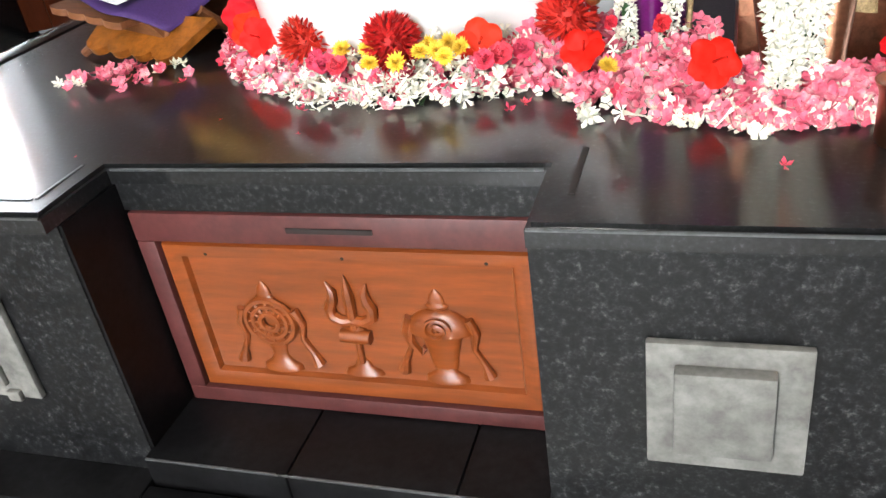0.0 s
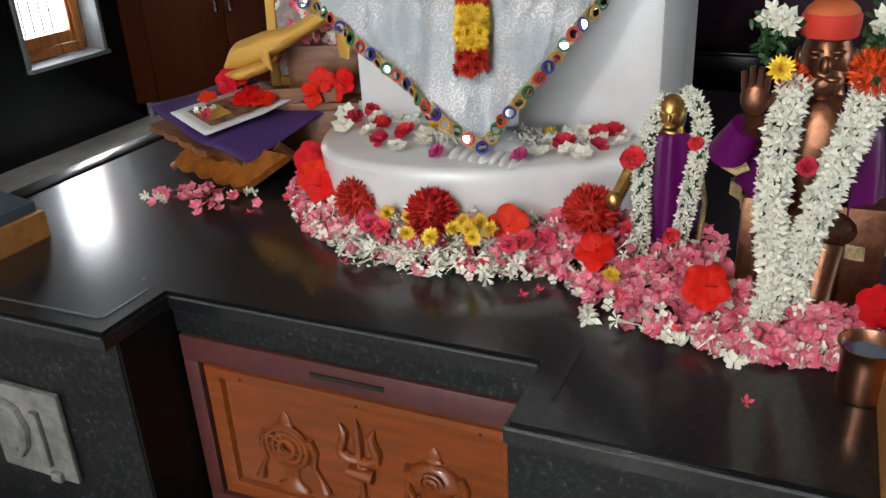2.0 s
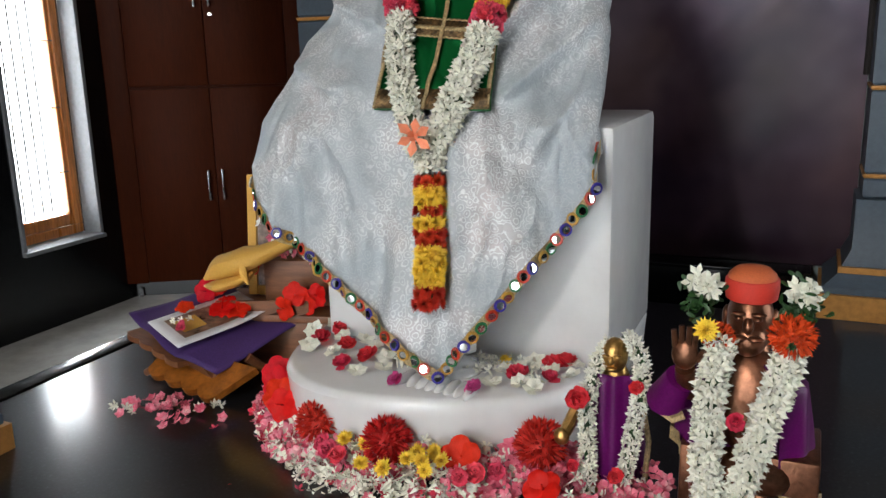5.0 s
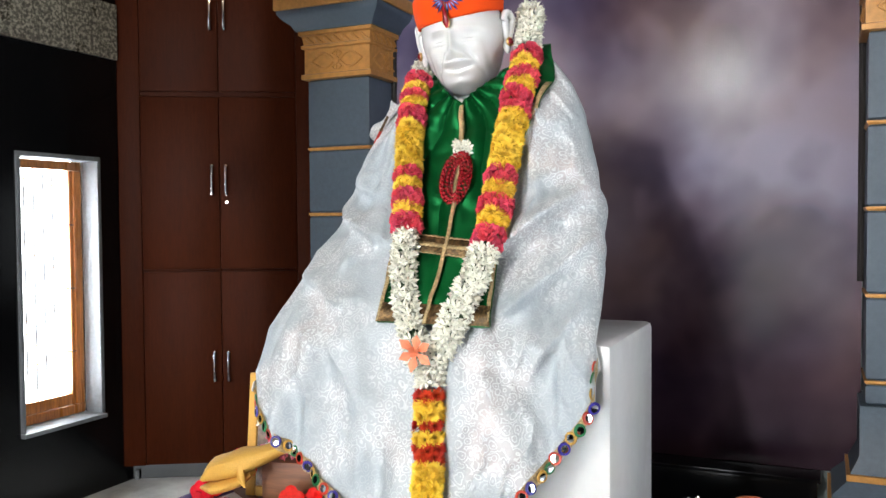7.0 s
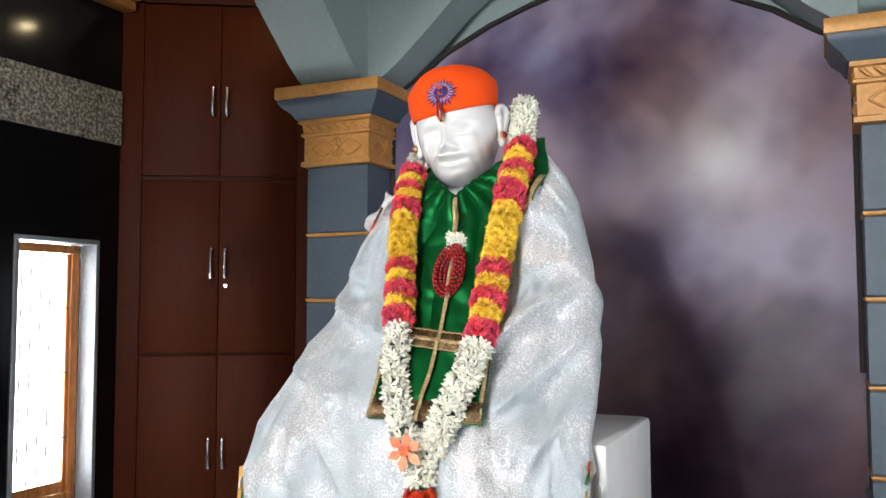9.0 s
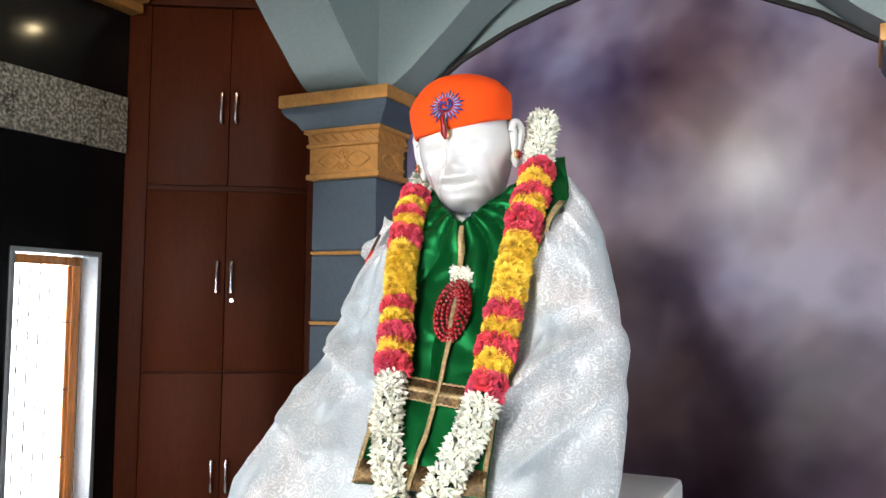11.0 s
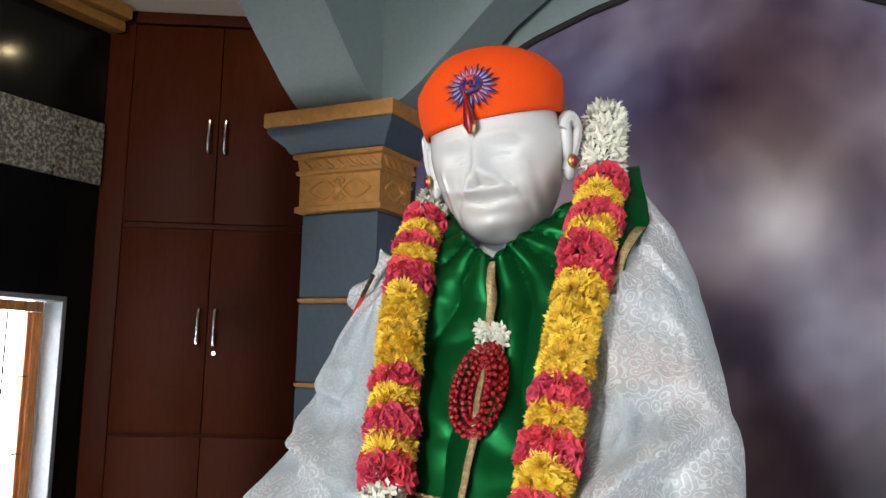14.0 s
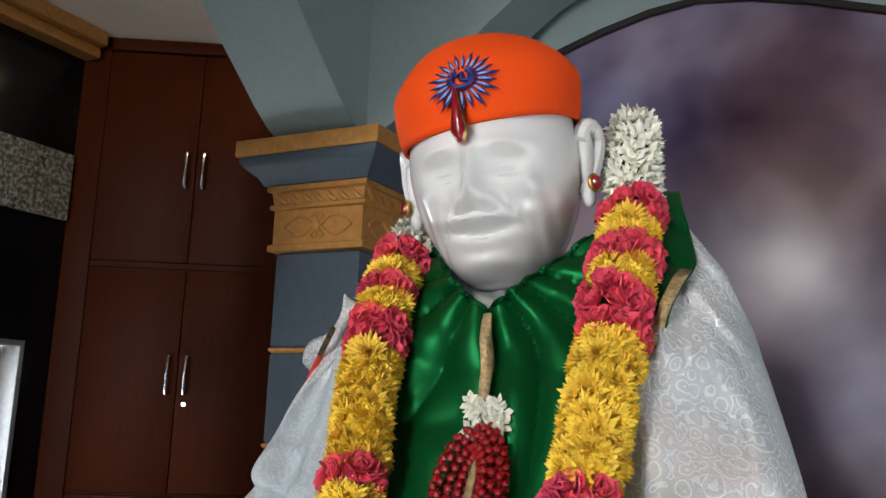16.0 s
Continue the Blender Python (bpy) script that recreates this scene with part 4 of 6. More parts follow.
# ---- the shawl ----
A_ = [(0.6, 0.362), (1.06, 0.362), (1.2, 0.332), (1.33, 0.315), (1.44, 0.293), (1.55, 0.262), (1.65, 0.23), (1.71, 0.205), (1.76, 0.168), (1.8, 0.11)]
AL_ = [(0.6, 0.43), (1.06, 0.428), (1.2, 0.392), (1.33, 0.36), (1.44, 0.325), (1.55, 0.28), (1.65, 0.236), (1.71, 0.185), (1.76, 0.13), (1.8, 0.09)]
YS_ = [(0.6, 1.5), (1.05, 1.5), (1.17, 1.515), (1.3, 1.68), (1.42, 1.77), (1.8, 1.82)]
YFR_ = [(0.6, 1.285), (0.7, 1.30), (0.8, 1.345), (0.9, 1.385), (1.05, 1.422), (1.16, 1.45), (1.25, 1.495), (1.37, 1.575), (1.5, 1.645), (1.67, 1.725), (1.8, 1.78)]


def body_front(s, z):
    """The y of the draped figure's front at height z; s runs from -1 to 1 across it."""
    ys, yf = curve1(YS_, z), curve1(YFR_, z)
    return ys - (ys - yf) * max(0.0, 1 - abs(s) ** 2.4) ** (1 / 2.4)


def folds(s, z):
    a = 0.03 * noise.noise(Vector((s * 2.4, z * 3.0, 0.3))) + 0.028 * noise.noise(Vector((s * 6, z * 7 + s * 3, 2.3)))
    a += 0.009 * abs(noise.noise(Vector((s * 12 + z * 8, z * 13, 4.1)))) + 0.003 * noise.noise(Vector((s * 30, z * 34, 7.7)))
    a += 0.012 * math.sin(6.5 * s + 8 * (z - 1.1) * math.copysign(1, s)) * min(1, abs(s) * 1.5)
    a += 0.012 * (1 - abs(noise.noise(Vector((s * 5 + z * 3, z * 8 - s * 2, 11.3))))) ** 7 * min(1, abs(s) * 2)
    # soft pleats that fan from the knees to the hem
    low_ = max(0.0, min(1.0, (1.15 - z) / 0.25))
    a += 0.009 * low_ * math.sin(15 * s + 5 * noise.noise(Vector((s * 3, z * 3, 1))))
    # crisp folds thrown from the bent elbows across the lap
    for s0, z0, s1, z1, h in ((1.0, 1.47, 0.3, 1.33, 0.055), (1.0, 1.36, 0.4, 1.2, 0.03), (-1.0, 1.44, -0.35, 1.36, 0.045), (-1.0, 1.3, -0.4, 1.22, 0.028), (0.95, 1.62, 0.5, 1.6, 0.016), (1.0, 1.53, 0.55, 1.47, 0.022), (-1.0, 1.5, -0.5, 1.46, 0.02), (1.0, 1.25, 0.6, 1.1, 0.02)):
        f = (s - s0) / (s1 - s0)
        if -0.2 < f < 1.2:
            d = z - (z0 + (z1 - z0) * f)
            d = d + 0.01 * noise.noise(Vector((s * 6, z * 5, h * 90)))
            keep = math.exp(-((f - 0.45) / 0.42) ** 4)
            a += h * keep * (math.exp(-(d / 0.03) ** 2) if d > 0 else math.exp(-(d / 0.012) ** 2)) - 0.5 * h * keep * math.exp(-((d + 0.04) / 0.025) ** 2)
    return a


def hem_z(s):
    return curve1([(-1.0, 1.02), (0.25, 0.702), (0.9, 1.01), (0.96, 1.05), (1.0, 1.12)], s)


def shawl_point(s, v):
    top = 1.6 + 0.175 * max(0.0, min(1.0, (abs(s) - 0.55) / 0.3))
    z = hem_z(s) + v * (top - hem_z(s))
    x = CX + (curve1(A_, z) if s > 0 else curve1(AL_, z)) * s
    y = body_front(s, z) - 0.004
    return Vector((x, y - folds(s, z), z))


bm = bmesh.new()
NS, NR = 170, 120
grid = []
for j in range(NR + 1):
    row = []
    v = j / NR
    for k in range(5, 0, -1):
        p = shawl_point(-1.0, v)
        row.append(bm.verts.new(p + Vector((0.012 * k * k * 0.3, 0.03 * k, 0.0))))
    for i in range(NS + 1):
        u = -1 + 2 * i / NS
        row.append(bm.verts.new(shawl_point(math.sin(u * math.pi / 2), v)))
    for k in range(1, 6):
        p = shawl_point(1.0, v)
        row.append(bm.verts.new(p + Vector((-0.012 * k * k * 0.3, 0.03 * k, 0.0))))
    grid.append(row)
for a, b_ in zip(grid, grid[1:]):
    for i in range(len(a) - 1):
        bm.faces.new((a[i], a[i + 1], b_[i + 1], b_[i]))
shawl = tagged(mesh_object("shawl", bm, BROCADE), "silver-white brocade shawl with mirror-work border draped over the seated statue", "shawl")
shawl.modifiers.new("thickness", "SOLIDIFY").thickness = 0.004

# a sheer corner of the cloth folded back on the shoulder, with its woven edge
bm = bmesh.new()
rows = []
for j in range(9):
    v = j / 8
    rows.append([bm.verts.new((-0.782 + 0.085 * u + 0.008 * math.sin(5 * v), 1.765 - 0.05 * u + 0.012 * math.sin(6 * u + 4 * v), 1.57 + 0.085 * u + 0.04 * v * (1 - 0.35 * u) + 0.005 * math.sin(9 * u))) for u in np.linspace(0, 1, 15)])
for a, b_ in zip(rows, rows[1:]):
    for i in range(14):
        bm.faces.new((a[i], a[i + 1], b_[i + 1], b_[i]))
part("folded_corner", bm, BROCADE, shawl, "folded back silver-white corner").modifiers.new("thickness", "SOLIDIFY").thickness = 0.003
for k_, m_ in enumerate((LEAF, RED_C, LACE_DARK)):
    part("woven_edge", tube([(-0.79 + 0.027 * k_ + 0.029 * u, 1.752 - 0.02 * k_ - 0.02 * u, 1.562 + 0.026 * k_ + 0.028 * u) for u in (0, 0.5, 1)], 0.0035, 6), m_, shawl, "coloured woven edge")

# mirror-work border: a lace ribbon and round mirrors set in coloured rings
hem = [shawl_point(math.sin(u * math.pi / 2), 0.0) for u in np.linspace(-1, 1, 241)]
bm = bmesh.new()
up_rows = []
for off in (0.0, 0.012, 0.03):
    up_rows.append([bm.verts.new(p + Vector((0, -0.004, off))) for p in hem])
for a, b_ in zip(up_rows, up_rows[1:]):
    for i in range(len(a) - 1):
        bm.faces.new((a[i], a[i + 1], b_[i + 1], b_[i]))
part("lace_ribbon", bm, LACE, shawl, "gold lace ribbon")
RING = [material("ring_" + n, c, 0.4, grain=300, amount=0.4, bump=0.5) for n, c in
        (("blue", (0.04, 0.03, 0.3)), ("gold", (0.55, 0.3, 0.05)), ("green", (0.01, 0.16, 0.05)), ("red", (0.6, 0.05, 0.02)), ("white", (0.8, 0.75, 0.75)))]
ring_mesh, disc_mesh = [], None
for m_ in RING:
    bm = lathe([(0.0072, 0.0), (0.0076, 0.0024), (0.0112, 0.0028), (0.0124, 0.0)], 18)
    o = mesh_object("mirror_ring", bm, m_)
    ring_mesh.append(o.data)
    bpy.data.objects.remove(o)
o = mesh_object("mirror", lathe([(0.0074, 0.0), (0.0074, 0.0028), (0.005, 0.003)], 18), SILVER)
disc_mesh = o.data
bpy.data.objects.remove(o)
walked, k, last = 0.0, 0, hem[0]
for i, p in enumerate(hem[:-2]):
    walked += (p - last).length
    last = p
    if walked >= 0.0245 * (k + 0.4):
        t_ = (hem[i + 2] - hem[max(i - 2, 0)]).normalized()
        nrm = Vector((0, 0, 1)).cross(t_)
        nrm = nrm if nrm.y < 0 else -nrm
        nrm = (nrm.normalized() + Vector((0.22 * random.uniform(-1, 1), 0, 0.3 * random.uniform(-1, 1)))).normalized()
        mm = Matrix.Translation(p + nrm * 0.005 + Vector((0, 0, 0.015))) @ nrm.to_track_quat("Z", "Y").to_matrix().to_4x4()
        r_ = new("mirror_ring", ring_mesh[k % 4 if k else 4])
        r_.parent, r_.matrix_world = shawl, mm
        d_ = new("mirror", disc_mesh)
        d_.parent, d_.matrix_world = r_, Matrix.Identity(4)
        d_.matrix_parent_inverse = Matrix.Identity(4)
        d_.matrix_basis = Matrix.Identity(4)
        k += 1

# ---- the green robe, a satin front over the chest ----
RZ0, RZ1 = 1.2, 1.8


def robe_top(x):
    """The neckline: low at the throat, rising to both shoulders."""
    if x > -0.515:
        return 1.655 + 0.145 * min(1.0, (x + 0.515) / 0.14) ** 1.2
    return min(1.735, 1.66 + 0.112 * min(1.0, (-0.515 - x) / 0.13) ** 1.2)


def robe_point(u, z):
    """u from 0 at the robe's outer seam to 1 at the other."""
    k = (z - RZ0) / (RZ1 - RZ0)
    xl = curve1([(0, -0.602), (0.446, -0.622), (0.713, -0.655), (0.89, -0.64), (1, -0.63)], k)
    xr = curve1([(0, -0.362), (0.223, -0.376), (0.535, -0.385), (0.695, -0.352), (0.85, -0.325), (1, -0.352)], k)
    x = xl + (xr - xl) * u
    z = min(z, robe_top(x))
    s = max(-0.98, min(0.98, (x - CX) / curve1(A_, z)))
    rad = math.atan2(x + 0.512, 1.68 - z + 0.03)
    y = body_front(s, z) - 0.022
    near = math.exp(-((1.66 - z) / 0.3) ** 2)
    warp = 2.2 * noise.noise(Vector((x * 7, z * 5, 1)))
    y -= (0.004 + 0.009 * near) * abs(math.sin(rad * 7.5 + warp)) ** 0.7
    y -= 0.013 * noise.noise(Vector((x * 12 + z * 6, z * 9 - x * 5, 5))) + 0.011 * abs(noise.noise(Vector((x * 14 + z * 20, z * 9 - x * 9, 9))))
    if z > 1.69:
        y += (z - 1.69) * 0.3
    if z > 1.6:
        # the cloth bunches forward round the neck
        y -= 0.02 * (z - 1.6) / 0.06 * math.exp(-((x + 0.515) / 0.06) ** 2)
    return Vector((x, y, z))


bm = bmesh.new()
grid = [[bm.verts.new(robe_point(i / 110, RZ0 + (RZ1 - RZ0) * j / 130)) for i in range(111)] for j in range(131)]
for a, b_ in zip(grid, grid[1:]):
    for i in range(110):
        bm.faces.new((a[i], a[i + 1], b_[i + 1], b_[i]))
robe = tagged(mesh_object("robe", bm, GREEN), "emerald green satin robe with gold lace on the statue's chest", "robe")
robe.modifiers.new("thickness", "SOLIDIFY").thickness = 0.003


def robe_strip(name, fa, fb, n, mat, label, out=0.007):
    """A strip of trim lying on the robe between two lines of (u, z)."""
    bm = bmesh.new()
    ra = [bm.verts.new(robe_point(*fa(i / n)) + Vector((0, -out, 0))) for i in range(n + 1)]
    rb = [bm.verts.new(robe_point(*fb(i / n)) + Vector((0, -out, 0))) for i in range(n + 1)]
    for i in range(n):
        bm.faces.new((ra[i], ra[i + 1], rb[i + 1], rb[i]))
    o_ = part(name, bm, mat, robe, label)
    o_.modifiers.new("thickness", "SOLIDIFY").thickness = 0.002


def placket(k, w):
    return (0.445 + 0.01 * k + 0.1 * math.sin(math.pi * k) + w, 1.202 + 0.45 * k)


def waist(k, dz):
    return (k, 1.362 - 0.022 * k + dz)


robe_strip("hem_border", lambda k: (k, 1.202), lambda k: (k, 1.238), 60, LACE_DARK, "dark gold embroidered border")
robe_strip("waist_border", lambda k: waist(k, -0.018), lambda k: waist(k, 0.018), 60, LACE_DARK, "dark gold embroidered band")
for dz, w in ((-0.018, 0.0025), (-0.0035, 0.007), (0.0155, 0.0025)):
    robe_strip("waist_braid", lambda k: waist(k, dz + 0.0008 * math.sin(140 * k)), lambda k: waist(k, dz + w + 0.0008 * math.sin(140 * k)), 120, LACE, "gold braid line", 0.0092)
robe_strip("front_placket", lambda k: placket(k, 0.0), lambda k: placket(k, 0.034), 60, LACE, "gold lace placket", 0.0115)
robe_strip("side_border", lambda k: (0.0, 1.202 + 0.3 * k), lambda k: (0.035, 1.202 + 0.3 * k), 40, LACE, "gold lace edge")
robe_strip("side_border", lambda k: (0.965, 1.202 + 0.5 * k), lambda k: (1.0, 1.202 + 0.5 * k), 40, LACE, "gold lace edge")

# ---- flowers ----


def template(name, bm, mat):
    bmesh.ops.remove_doubles(bm, verts=bm.verts, dist=1e-5)
    ob = mesh_object(name, bm, mat, smooth=False)
    me = ob.data
    bpy.data.objects.remove(ob)
    return me


def petal(bm, m, length, width, cup=0.3, notch=0.0, thick=0.0):
    """One cupped petal that grows along x, as a strip of five faces."""
    pts = []
    for u, w in ((0.0, 0.15), (0.35, 0.75), (0.7, 1.0), (0.92, 0.7)):
        z = cup * length * u * u
        edge = 0.12 * width if u else 0.0
        w = w if u else 0.0
        pts.append(((length * u, -width * w / 2, z + edge), (length * u, width * w / 2, z + edge), (length * u, 0, z)))
    vs = [[bm.verts.new(m @ Vector(p)) for p in row] for row in pts]
    tip = bm.verts.new(m @ Vector((length * (1 - notch), 0, cup * length)))
    for a, b_ in zip(vs, vs[1:]):
        bm.faces.new((a[0], a[2], b_[2], b_[0]))
        bm.faces.new((a[2], a[1], b_[1], b_[2]))
    bm.faces.new((vs[-1][0], vs[-1][2], tip))
    bm.faces.new((vs[-1][2], vs[-1][1], tip))


def thin_petal(bm, m, length, width, cup=0.3):
    v = [bm.verts.new(m @ Vector(p)) for p in ((0, 0, 0), (length * 0.6, -width / 2, cup * length * 0.3), (length, 0, cup * length), (length * 0.6, width / 2, cup * length * 0.3))]
    bm.faces.new(v)


def R(a, ax):
    return Matrix.Rotation(a, 4, ax)


def star_flower(size, tube_len=0.0, n=6, rnd=0.2, cup=0.35, wide=0.5):
    """A six-pointed tuberose; it opens along z."""
    bm = bmesh.new()
    for i in range(n):
        a = 2 * math.pi * i / n + random.uniform(-rnd, rnd)
        thin = R(a, "Z") @ R(random.uniform(-0.5, 0.1), "Y")
        thin_petal(bm, thin, size * random.uniform(0.85, 1.1), size * wide, cup)
    for i in range(3):
        thin_petal(bm, R(i * 2.1, "Z") @ R(-1.0, "Y"), size * 0.6, size * 0.4, 0.1)
    if tube_len:
        tube([(0, 0, 0), (0.1 * tube_len, 0, -tube_len)], [size * 0.22, size * 0.1], 5, bm)
    return bm


def mum_flower(r, layers=4, n=15, width=0.24):
    bm = bmesh.new()
    for k in range(layers):
        tilt = -0.1 - 1.15 * k / (layers - 1)
        for i in range(n - k):
            a = 2 * math.pi * (i + 0.5 * (k % 2)) / (n - k) + random.uniform(-0.12, 0.12)
            thin_petal(bm, R(a, "Z") @ R(tilt + random.uniform(-0.15, 0.15), "Y"),
                       r * (1 - 0.12 * k) * random.uniform(0.88, 1.08), r * width * 1.3, 0.15)
    return bm


def rose_flower(r):
    bm = bmesh.new()
    for k, (n, tilt, f) in enumerate(((6, -0.15, 1.0), (6, -0.6, 0.9), (5, -1.0, 0.75), (4, -1.35, 0.6))):
        for i in range(n):
            a = 2 * math.pi * (i + 0.4 * k) / n + random.uniform(-0.3, 0.3)
            petal(bm, R(a, "Z") @ R(tilt + random.uniform(-0.25, 0.25), "Y"), r * f, r * f * 0.95, random.uniform(0.1, 0.5), 0.15)
    return bm


def hibiscus_flower(r):
    bm = bmesh.new()
    for i in range(5):
        a = 2 * math.pi * i / 5 + random.uniform(-0.1, 0.1)
        m = R(a, "Z") @ R(-0.12 + random.uniform(-0.2, 0.2), "Y")
        nu, nv = 7, 6
        g = []
        for j in range(nu + 1):
            u = j / nu
            w = r * 0.98 * math.sin(math.pi * min(1, 0.1 + u * 0.72)) ** 0.8
            g.append([bm.verts.new(m @ Vector((r * u * (1 - 0.10 * abs(q) ** 2), w * q * 0.52, r * (0.34 * u * u - 0.22 * u ** 3) + 0.055 * r * math.sin(5 * q + 2 * i) * u + 0.05 * r * math.sin(9 * u + 3 * q + i) * u - 0.12 * r * u ** 4))) for q in np.linspace(-1, 1, nv)])
        for a_, b_ in zip(g, g[1:]):
            for q in range(nv - 1):
                bm.faces.new((a_[q], a_[q + 1], b_[q + 1], b_[q]))
    tube([(0, 0, 0), (0.1 * r, 0, 0.4 * r), (0.2 * r, 0, 0.75 * r)], [0.05 * r, 0.035 * r, 0.06 * r], 6, bm)
    return bm


def pompom(r, n=260, length=0.42, width=0.1):
    """A spiky double flower."""
    bm = bmesh.new()
    for i in range(n):
        z = 1 - 1.25 * (i + 0.5) / n
        a = i * 2.39996
        d = Vector((math.sqrt(max(0, 1 - z * z)) * math.cos(a), math.sqrt(max(0, 1 - z * z)) * math.sin(a), z))
        m = Matrix.Translation(d * r * 0.62) @ d.to_track_quat("X", "Z").to_matrix().to_4x4() @ R(random.uniform(0, 3), "X") @ R(random.uniform(-0.5, 0.5), "Y")
        thin_petal(bm, m, r * length * random.uniform(0.8, 1.15), r * width * 1.5, 0.2)
    ellipsoid(bm, (0, 0, 0), (r * 0.66, r * 0.66, r * 0.6), seg=10)
    return bm


TUB = [template("tuberose", star_flower(0.014, 0.016), WHITE_FL) for _ in range(5)]
TUB_BIG = [template("tuberose", star_flower(0.017, 0.02), WHITE_FL) for _ in range(5)]
TUB_S = [template("tuberose", star_flower(0.011, 0.01), WHITE_FL) for _ in range(4)]
MUM = [template("chrysanthemum", mum_flower(0.021, 5, 18, 0.22), YEL_FL) for _ in range(4)]
MUM_S = [template("chrysanthemum", mum_flower(0.017), YEL_FL) for _ in range(3)]
ROSE = [template("rose", rose_flower(0.02), ROSE_FL) for _ in range(4)]
ROSE_R = [template("rose", rose_flower(0.017), ROSE_D) for _ in range(4)]
MAR = [template("marigold", mum_flower(0.02, 5, 18, 0.16), MARI_FL) for _ in range(4)]
POM = [template("marigold", pompom(0.049), MARI_D) for _ in range(3)]
HIB = [template("hibiscus", hibiscus_flower(0.05), HIB_FL) for _ in range(4)]
for me_ in HIB:
    me_.shade_smooth()


def face_to(p, d, spin=None, scale=1.0):
    return (Matrix.Translation(p) @ Vector(d).to_track_quat("Z", "Y").to_matrix().to_4x4() @ R(random.uniform(0, 6.28) if spin is None else spin, "Z") @ Matrix.Scale(scale, 4))


def piece(name, me, parent, m, label=""):
    ob = new(name, me)
    ob.parent = parent
    ob.matrix_basis = m
    if label:
        ob["label"] = label
    return ob


def strand(parent, points, segs, radius, arc=2.3, out=(0, -1, 0)):
    """Flowers strung round a line: segs are (name, meshes, length, spacing along, spacing round, size)."""
    line = spline(points, 240)
    cum = [0.0]
    for a, b_ in zip(line, line[1:]):
        cum.append(cum[-1] + (b_ - a).length)

    def at(d):
        d = min(max(d, 0), cum[-1] - 1e-5)
        i = next(k for k in range(len(cum) - 1) if cum[k + 1] >= d)
        f = (d - cum[i]) / (cum[i + 1] - cum[i])
        return line[i].lerp(line[i + 1], f), (line[min(i + 2, 239)] - line[max(i - 2, 0)]).normalized()

    total = sum(s[2] for s in segs)
    k = cum[-1] / total
    d0 = 0.0
    part("string", tube([p for p in line[::8]], radius * 0.55, 8), LEAF, parent, "green thread core")
    for name, meshes, length, along, round_, size in segs:
        n = max(1, round(length * k / along))
        for j in range(n):
            p, t_ = at(d0 + (j + 0.5) * length * k / n)
            o = Vector(out)
            o = (o - t_ * o.dot(t_)).normalized()
            side = t_.cross(o)
            cnt = max(2, round(2 * arc * radius / round_))
            for q in range(cnt):
                a = -arc + 2 * arc * (q + 0.5 + random.uniform(-0.25, 0.25) + 0.5 * (j % 2) - 0.25) / cnt
                d = o * math.cos(a) + side * math.sin(a)
                pos = p + d * radius * random.uniform(0.6, 0.8) + t_ * random.uniform(-0.2, 0.2) * along
                tip = d + t_ * random.uniform(-0.35, 0.35) + side * random.uniform(-0.2, 0.2)
                piece(name, random.choice(meshes), parent, face_to(pos, tip, scale=size * random.uniform(0.9, 1.1)))
        d0 += length * k


def W(l):
    return ("tuberose", TUB, l, 0.017, 0.017, 1.2)


def P(l):
    return ("rose", ROSE, l, 0.018, 0.022, 0.92)


def Y(l):
    return ("chrysanthemum", MUM, l, 0.018, 0.021, 0.98)


def M_(l):
    return ("marigold", MAR, l, 0.02, 0.026, 1.0)


garland = thing("garland", "long garland of white tuberose, yellow chrysanthemum and pink roses", "garland")
right = [(-0.412, 1.87, 1.872), (-0.404, 1.82, 1.872), (-0.389, 1.75, 1.76), (-0.384, 1.66, 1.641), (-0.388, 1.605, 1.53), (-0.391, 1.555, 1.425), (-0.394, 1.51, 1.346), (-0.408, 1.46, 1.272), (-0.436, 1.425, 1.195), (-0.466, 1.41, 1.12), (-0.464, 1.40, 1.085)]
left = [(-0.665, 1.80, 1.77), (-0.645, 1.745, 1.735), (-0.628, 1.67, 1.665), (-0.608, 1.605, 1.563), (-0.583, 1.545, 1.438), (-0.568, 1.50, 1.345), (-0.55, 1.46, 1.268), (-0.516, 1.425, 1.186), (-0.485, 1.41, 1.12)]
low = [(-0.462, 1.39, 1.085), (-0.459, 1.378, 1.02), (-0.451, 1.36, 0.95), (-0.44, 1.32, 0.845)]
# the white shares of the two strands stay below three hundred pieces together
strand(garland, right, [W(0.145), P(0.03), Y(0.028), P(0.025), Y(0.025), P(0.045), Y(0.115), P(0.025), Y(0.025), P(0.03), Y(0.03), P(0.035), W(0.25)], 0.03)
strand(garland, left, [W(0.08), P(0.028), Y(0.025), P(0.022), Y(0.024), P(0.035), Y(0.105), P(0.022), Y(0.024), P(0.025), Y(0.028), P(0.025), W(0.265)], 0.0265)
strand(garland, low, [M_(0.026), Y(0.028), M_(0.024), Y(0.024), M_(0.036), Y(0.07), M_(0.045)], 0.027, arc=2.6)
for me_, p, sc in ((HIB[0], (-0.478, 1.362, 1.158), 0.9), ):
    o_ = tagged(new("blossom", template("blossom", star_flower(0.042, 0.0, 6, 0.12, 0.15), PEACH_FL)), "peach-orange open blossom tucked in the garland", "flower")
    o_.matrix_basis = face_to(p, (0.25, -1, 0.2), 0.4, sc)

